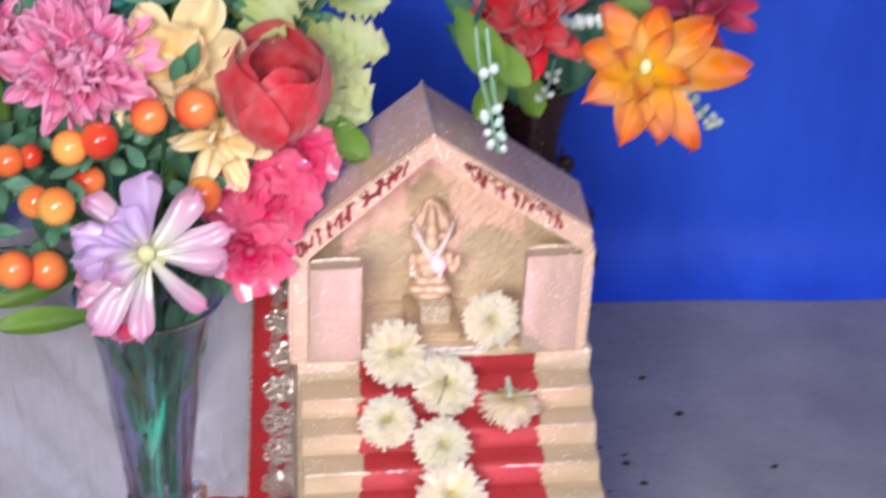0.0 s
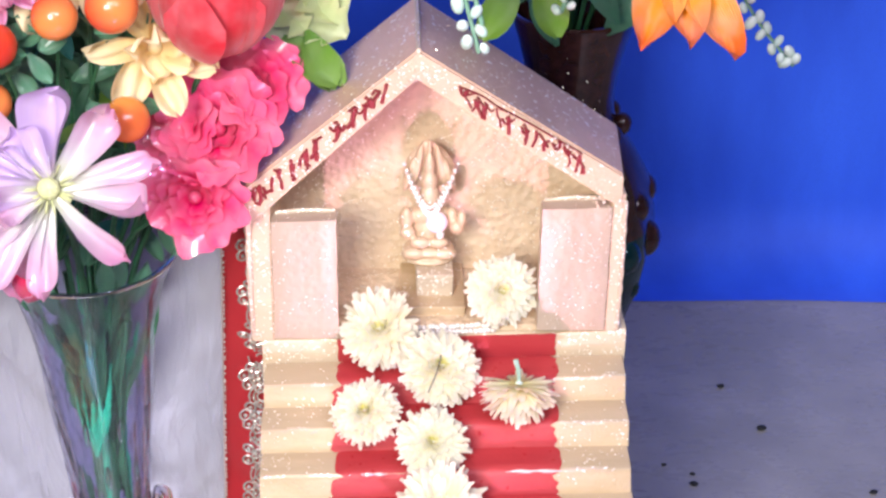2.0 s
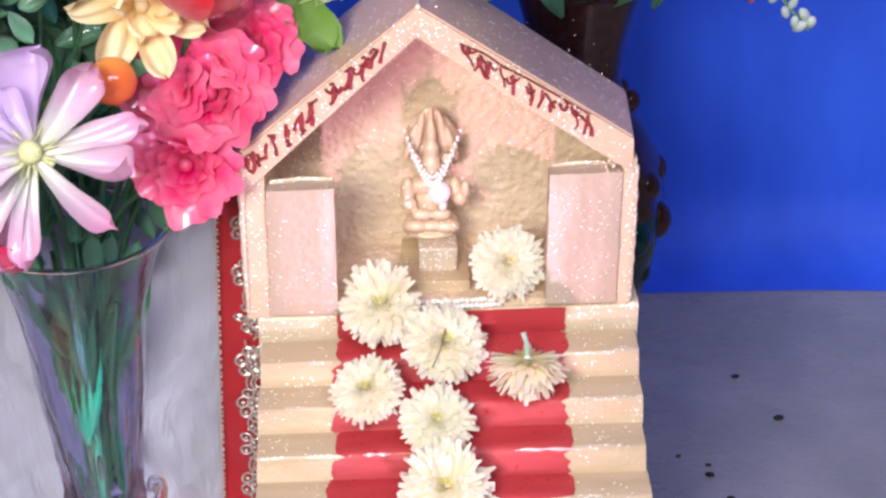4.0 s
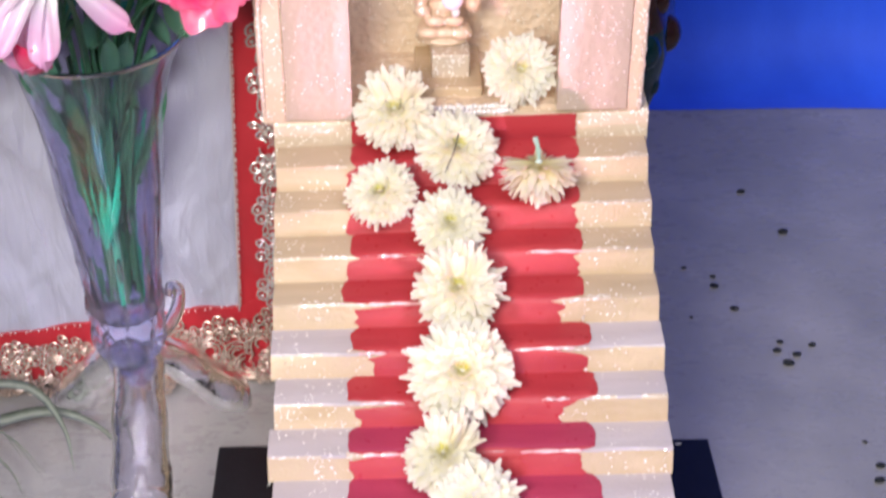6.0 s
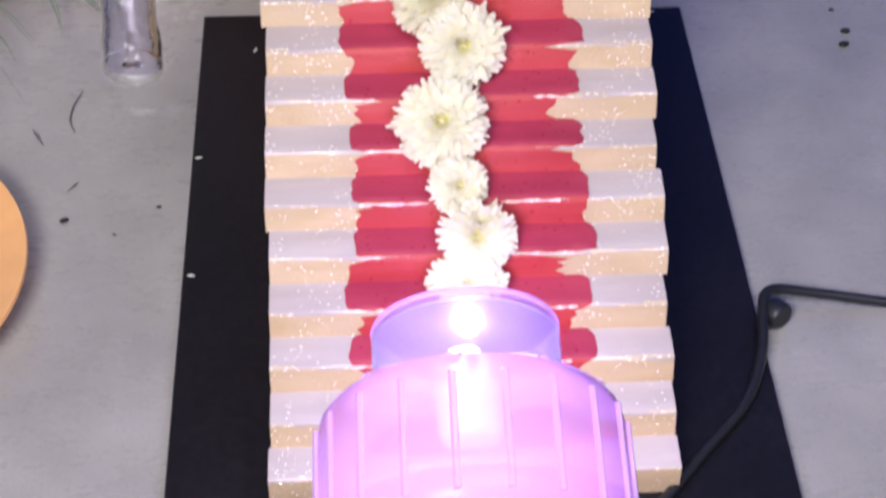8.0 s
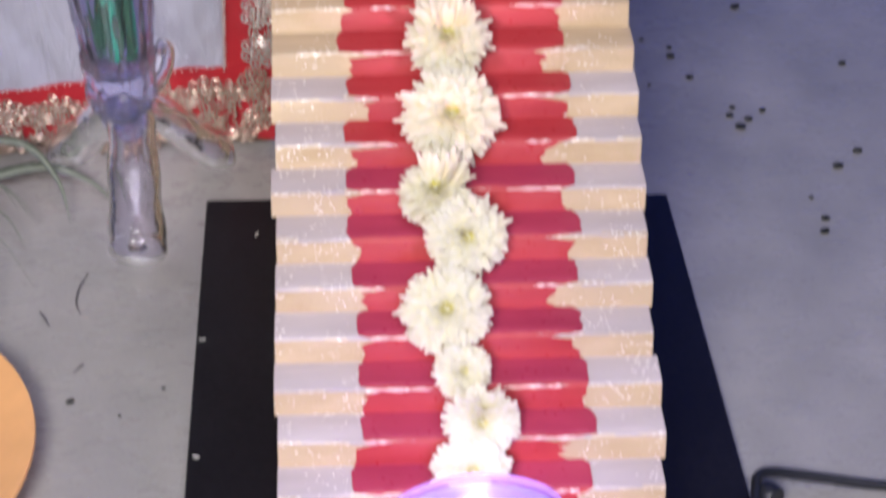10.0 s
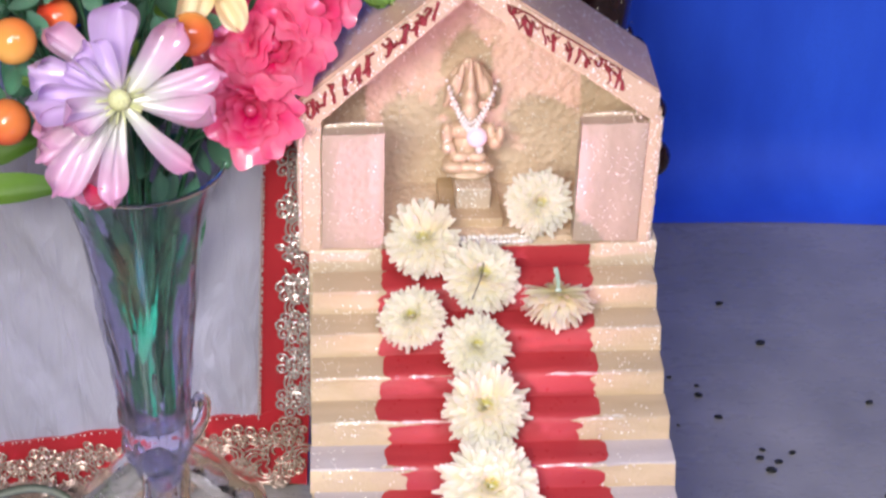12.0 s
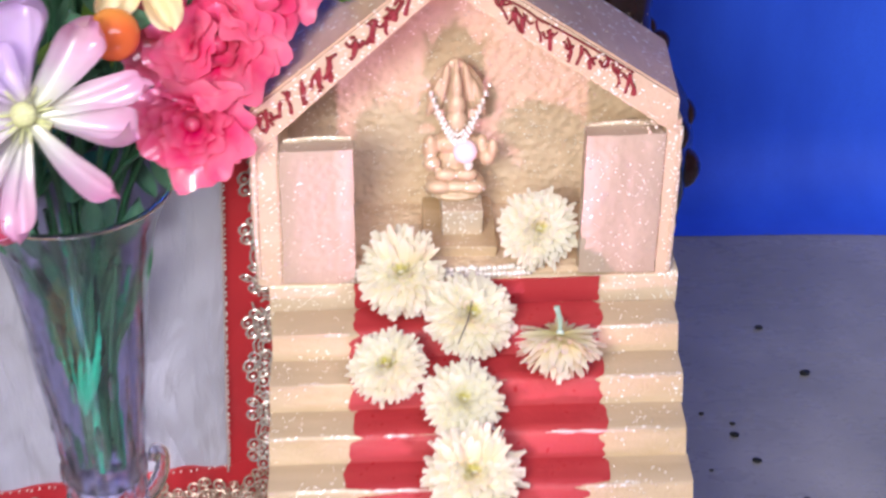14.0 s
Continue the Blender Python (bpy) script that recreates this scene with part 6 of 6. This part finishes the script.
# ---- lamp at the foot of the stairs ----
def build_lamp():
    c = Vector((-0.004, -0.440, 0.006))
    t = thing("color_lamp", c, "pink clear plastic colour-changing spot lamp, switched on", "lamp")

    def shell(name, bm, mat, parent=t, label=""):
        ob = part(name, bm, mat, parent, label)
        ob.visible_shadow = False
        return ob

    # tilted spot head that looks up the stairs
    m = aim((-0.0085, -0.405, 0.1315), (0, 0.97, 0.24))

    def turned(profile, segs=40):
        bm = lathe(profile, (0, 0, 0), segs)
        bm.transform(m)
        return bm

    body = shell("housing", turned([(0.0575, -0.010), (0.0600, -0.0085), (0.0635, -0.013), (0.0650, -0.020), (0.0650, -0.064), (0.0600, -0.074), (0.046, -0.080), (0, -0.082), (0, -0.079), (0.045, -0.077), (0.057, -0.072), (0.0618, -0.064), (0.0618, -0.020), (0.0600, -0.013), (0.0575, -0.010)], 44), LAMP_PINK, t, "pink translucent drum housing")
    for k in range(20):
        a = math.tau * (k + 0.5) / 20
        shell("rib", tube([m @ Vector((0.0652 * math.cos(a), 0.0652 * math.sin(a), z)) for z in (-0.018, -0.040, -0.066)], 0.0016, 6, 3), LAMP_PINK, body)
    part("foot_plate", lathe([(0, 0), (0.050, 0), (0.052, 0.003), (0.050, 0.006), (0.018, 0.010), (0.014, 0.030), (0.016, 0.058), (0, 0.060)], c, 32), LAMP_PINK, t).visible_shadow = False

    head = shell("lens_ring", turned([(0.0385, -0.002), (0.0408, 0.0), (0.0408, 0.030), (0.0395, 0.0318), (0.0380, 0.030), (0.0380, 0.002), (0.0385, -0.002)]), LAMP_LILAC, t, "lilac clear lens ring")
    shell("rim", turned([(0.0398 + 0.0014 * math.cos(a), 0.031 + 0.0014 * math.sin(a)) for a in [math.tau * k / 8 for k in range(9)]]), LAMP_PINK, head)
    shell("led_chip", turned([(0.0, 0.022), (0.006, 0.0215), (0.0075, 0.018), (0, 0.016)], 16), LED_GLOW, t, "bright LED chip behind the lens")
    shell("lens", turned([(0, 0.0285), (0.020, 0.0285), (0.0378, 0.0280), (0.0378, 0.0268), (0.020, 0.0272), (0, 0.0272)]), LAMP_LILAC, head)
    shell("back_plate", turned([(0.013, -0.003), (0.030, -0.002), (0.0395, 0.0), (0.0395, 0.0018), (0.030, 0.0), (0.013, -0.001), (0.013, -0.003)]), LAMP_PINK, head)
    for k in range(9):
        a = math.tau * k / 9 + 0.2
        shell("strut", tube([m @ Vector((0.012 * math.cos(a), 0.012 * math.sin(a), -0.004)), m @ Vector((0.026 * math.cos(a), 0.026 * math.sin(a), -0.005)), m @ Vector((0.0395 * math.cos(a), 0.0395 * math.sin(a), -0.001))], 0.0022, 6, 4), LAMP_PINK, head)
    for k in range(10):
        a = math.tau * k / 10 + 0.15
        shell("strut", tube([m @ Vector((r * math.cos(a), r * math.sin(a), z)) for r, z in ((0.0395, 0.0005), (0.049, -0.004), (0.0592, -0.010))], 0.0034, 6, 4), LAMP_PINK, body)
    shell("led_tube", turned([(0, -0.026), (0.009, -0.025), (0.010, -0.022), (0.0105, 0.004), (0.006, 0.011), (0, 0.012)], 18), LED_GLOW, t, "bright white LED tube")
    shell("circuit_disc", turned([(0, -0.050), (0.054, -0.050), (0.054, -0.053), (0, -0.054)], 32), PINK_GLOW, t, "glowing pink LED disc")


build_lamp()


def build_cable():
    t = thing("power_cable", (0.17, -0.25, 0), "black power cable with a round knot lying on the table", "cable")
    part("cord", tube([(0.42, -0.262, 0.003), (0.33, -0.250, 0.003), (0.25, -0.246, 0.004), (0.20, -0.240, 0.008), (0.172, -0.241, 0.013), (0.165, -0.256, 0.012), (0.160, -0.282, 0.011), (0.146, -0.315, 0.010), (0.120, -0.345, 0.0095), (0.085, -0.385, 0.0095), (0.060, -0.41, 0.012)], 0.0030, 8, 6), CABLE, t)
    bm = lathe([(0, 0.005), (0.007, 0.005), (0.008, 0.003), (0.008, -0.003), (0.007, -0.005), (0, -0.005)], (0, 0, 0), 16)
    bm.transform(pose(0.1735, -0.254, 0.0082, 80, 20, 30))
    part("knot", bm, CABLE, t, "round black cable knot")


build_cable()

# ---- peach dish, ribbon leaves, seeds ----
d = thing("dish", (-0.352, -0.217, 0), "shallow round peach coloured plastic dish", "dish")
part("bowl", lathe([(0, 0.004), (0.070, 0.004), (0.074, 0.0), (0.080, 0.0), (0.100, 0.012), (0.1125, 0.020), (0.1150, 0.0215), (0.1145, 0.0235), (0.1110, 0.0225), (0.096, 0.015), (0.078, 0.007), (0, 0.007)], (-0.352, -0.217, 0), 64), PEACH, d)


def ribbon(pts, w, parent, mat=GRASS, name="leaf"):
    """A flat curling ribbon along a smooth line."""
    bm = bmesh.new()
    uv = bm.loops.layers.uv.verify()
    line = spline(pts, 6)
    rows = []
    for i, p in enumerate(line):
        v = i / (len(line) - 1)
        d = (line[min(i + 1, len(line) - 1)] - line[max(i - 1, 0)]).normalized()
        s = d.cross(Vector((0.1, -0.3, 1))).normalized()
        ww = w * (0.35 + 0.65 * math.sin(math.pi * min(1, v * 1.1 + 0.15))) * (1 if v < 0.85 else max(0.08, (1 - v) / 0.15))
        rows.append([bm.verts.new(p + s * ww * 0.5 * q + Vector((0, 0, (0.18 * ww) * abs(q)))) for q in (-1, 0, 1)])
    for i in range(len(rows) - 1):
        for q in range(2):
            f = bm.faces.new((rows[i][q], rows[i][q + 1], rows[i + 1][q + 1], rows[i + 1][q]))
            for l, (a, b) in zip(f.loops, ((q, i), (q + 1, i), (q + 1, i + 1), (q, i + 1))):
                l[uv].uv = (b / len(rows), a / 2)
    r = bmesh.ops.extrude_face_region(bm, geom=bm.faces[:])
    bmesh.ops.translate(bm, verts=[v for v in r["geom"] if isinstance(v, bmesh.types.BMVert)], vec=(0, 0, -0.0004))
    return part(name, bm, mat, parent)


def build_ribbons():
    t = thing("ribbon_grass", (-0.34, 0.0, 0), "tuft of curling variegated ribbon leaves lying on the table", "artificial grass")
    ribbon([(-0.36, 0.012, 0.014), (-0.305, 0.030, 0.020), (-0.265, 0.044, 0.020), (-0.235, 0.040, 0.012), (-0.214, 0.022, 0.004)], 0.0085, t)
    ribbon([(-0.36, 0.03, 0.02), (-0.310, 0.052, 0.034), (-0.275, 0.050, 0.034), (-0.252, 0.026, 0.022), (-0.243, 0.002, 0.006)], 0.0070, t)
    for k in range(10):
        a = rnd.uniform(-1.0, 0.5)
        L = rnd.uniform(0.04, 0.09)
        p = Vector((-0.335 + rnd.uniform(-0.02, 0.012), -0.005 + rnd.uniform(-0.035, 0.035), 0.006))
        d = Vector((math.cos(a), math.sin(a), 0))
        side = Vector((-d.y, d.x, 0)) * rnd.uniform(-0.9, -0.1) * L
        up = rnd.uniform(0.008, 0.035)
        ribbon([p, p + d * 0.35 * L + Vector((0, 0, up)), p + d * 0.75 * L + side * 0.4 + Vector((0, 0, up * 0.9)), p + d * L + side + Vector((0, 0, 0.001))], rnd.uniform(0.0014, 0.0034), t)


build_ribbons()

seed = mesh_of("seed", blob((0, 0, 0), (1, 0.72, 0.42), seg=10, ring=7), SEED)
for k, (x, y, r) in enumerate((
    (0.242, 0.336, 0.0034), (0.264, 0.275, 0.0042), (0.199, 0.216, 0.0024), (0.198, 0.203, 0.0036), (0.208, 0.174, 0.0034), (0.179, 0.228, 0.0022), (0.175, 0.165, 0.0016),
    (0.233, 0.133, 0.0026), (0.229, 0.123, 0.0033), (0.255, 0.129, 0.0030), (0.242, 0.118, 0.0034), (0.234, 0.108, 0.0043), (0.332, 0.191, 0.0034), (0.314, 0.077, 0.0038),
    (0.295, 0.059, 0.0042), (0.267, 0.024, 0.0019), (0.271, 0.000, 0.0034), (0.267, -0.014, 0.0038), (-0.226, -0.160, 0.0028), (-0.172, -0.150, 0.0016), (-0.196, -0.172, 0.0013),
)):
    ob = new("seed", seed)
    ob.matrix_basis = pose(x, y, 0.42 * r, 0, 0, rnd.uniform(-25, 25)) @ Matrix.Scale(r, 4)
    tagged(ob, "small flat black seed lying on the grey table" if r > 0.0025 else "tiny black seed crumb lying on the table", "seed", "scattered black seeds")
for x, y, a in ((-0.150, -0.115, 12), (-0.149, -0.212, -8), (0.143, 0.018, 5), (-0.119, -0.014, 60)):
    single("petal_scrap", blob((x, y, 0.0068), (0.0024, 0.0008, 0.0006), turn=Matrix.Rotation(radians(a), 4, "Z"), seg=8, ring=5), SCRAP, (x, y, 0.0062), "tiny white petal scrap lying on the black board", "petal", "petal scraps")
for pts in ([(-0.227, -0.044, 0.0012), (-0.231, -0.058, 0.0016), (-0.232, -0.072, 0.0014), (-0.228, -0.083, 0.0010)], [(-0.254, -0.080, 0.0012), (-0.250, -0.088, 0.0030), (-0.246, -0.094, 0.0012)], [(-0.221, -0.128, 0.0012), (-0.223, -0.131, 0.0016), (-0.227, -0.136, 0.0012)]):
    single("dry_stem", tube(pts, lambda v: 0.0002 + 0.0003 * math.sin(math.pi * v), 6, 5), DRY, pts[0], "thin dark dry plant scrap lying on the grey table", "plant scrap", "dry scraps")
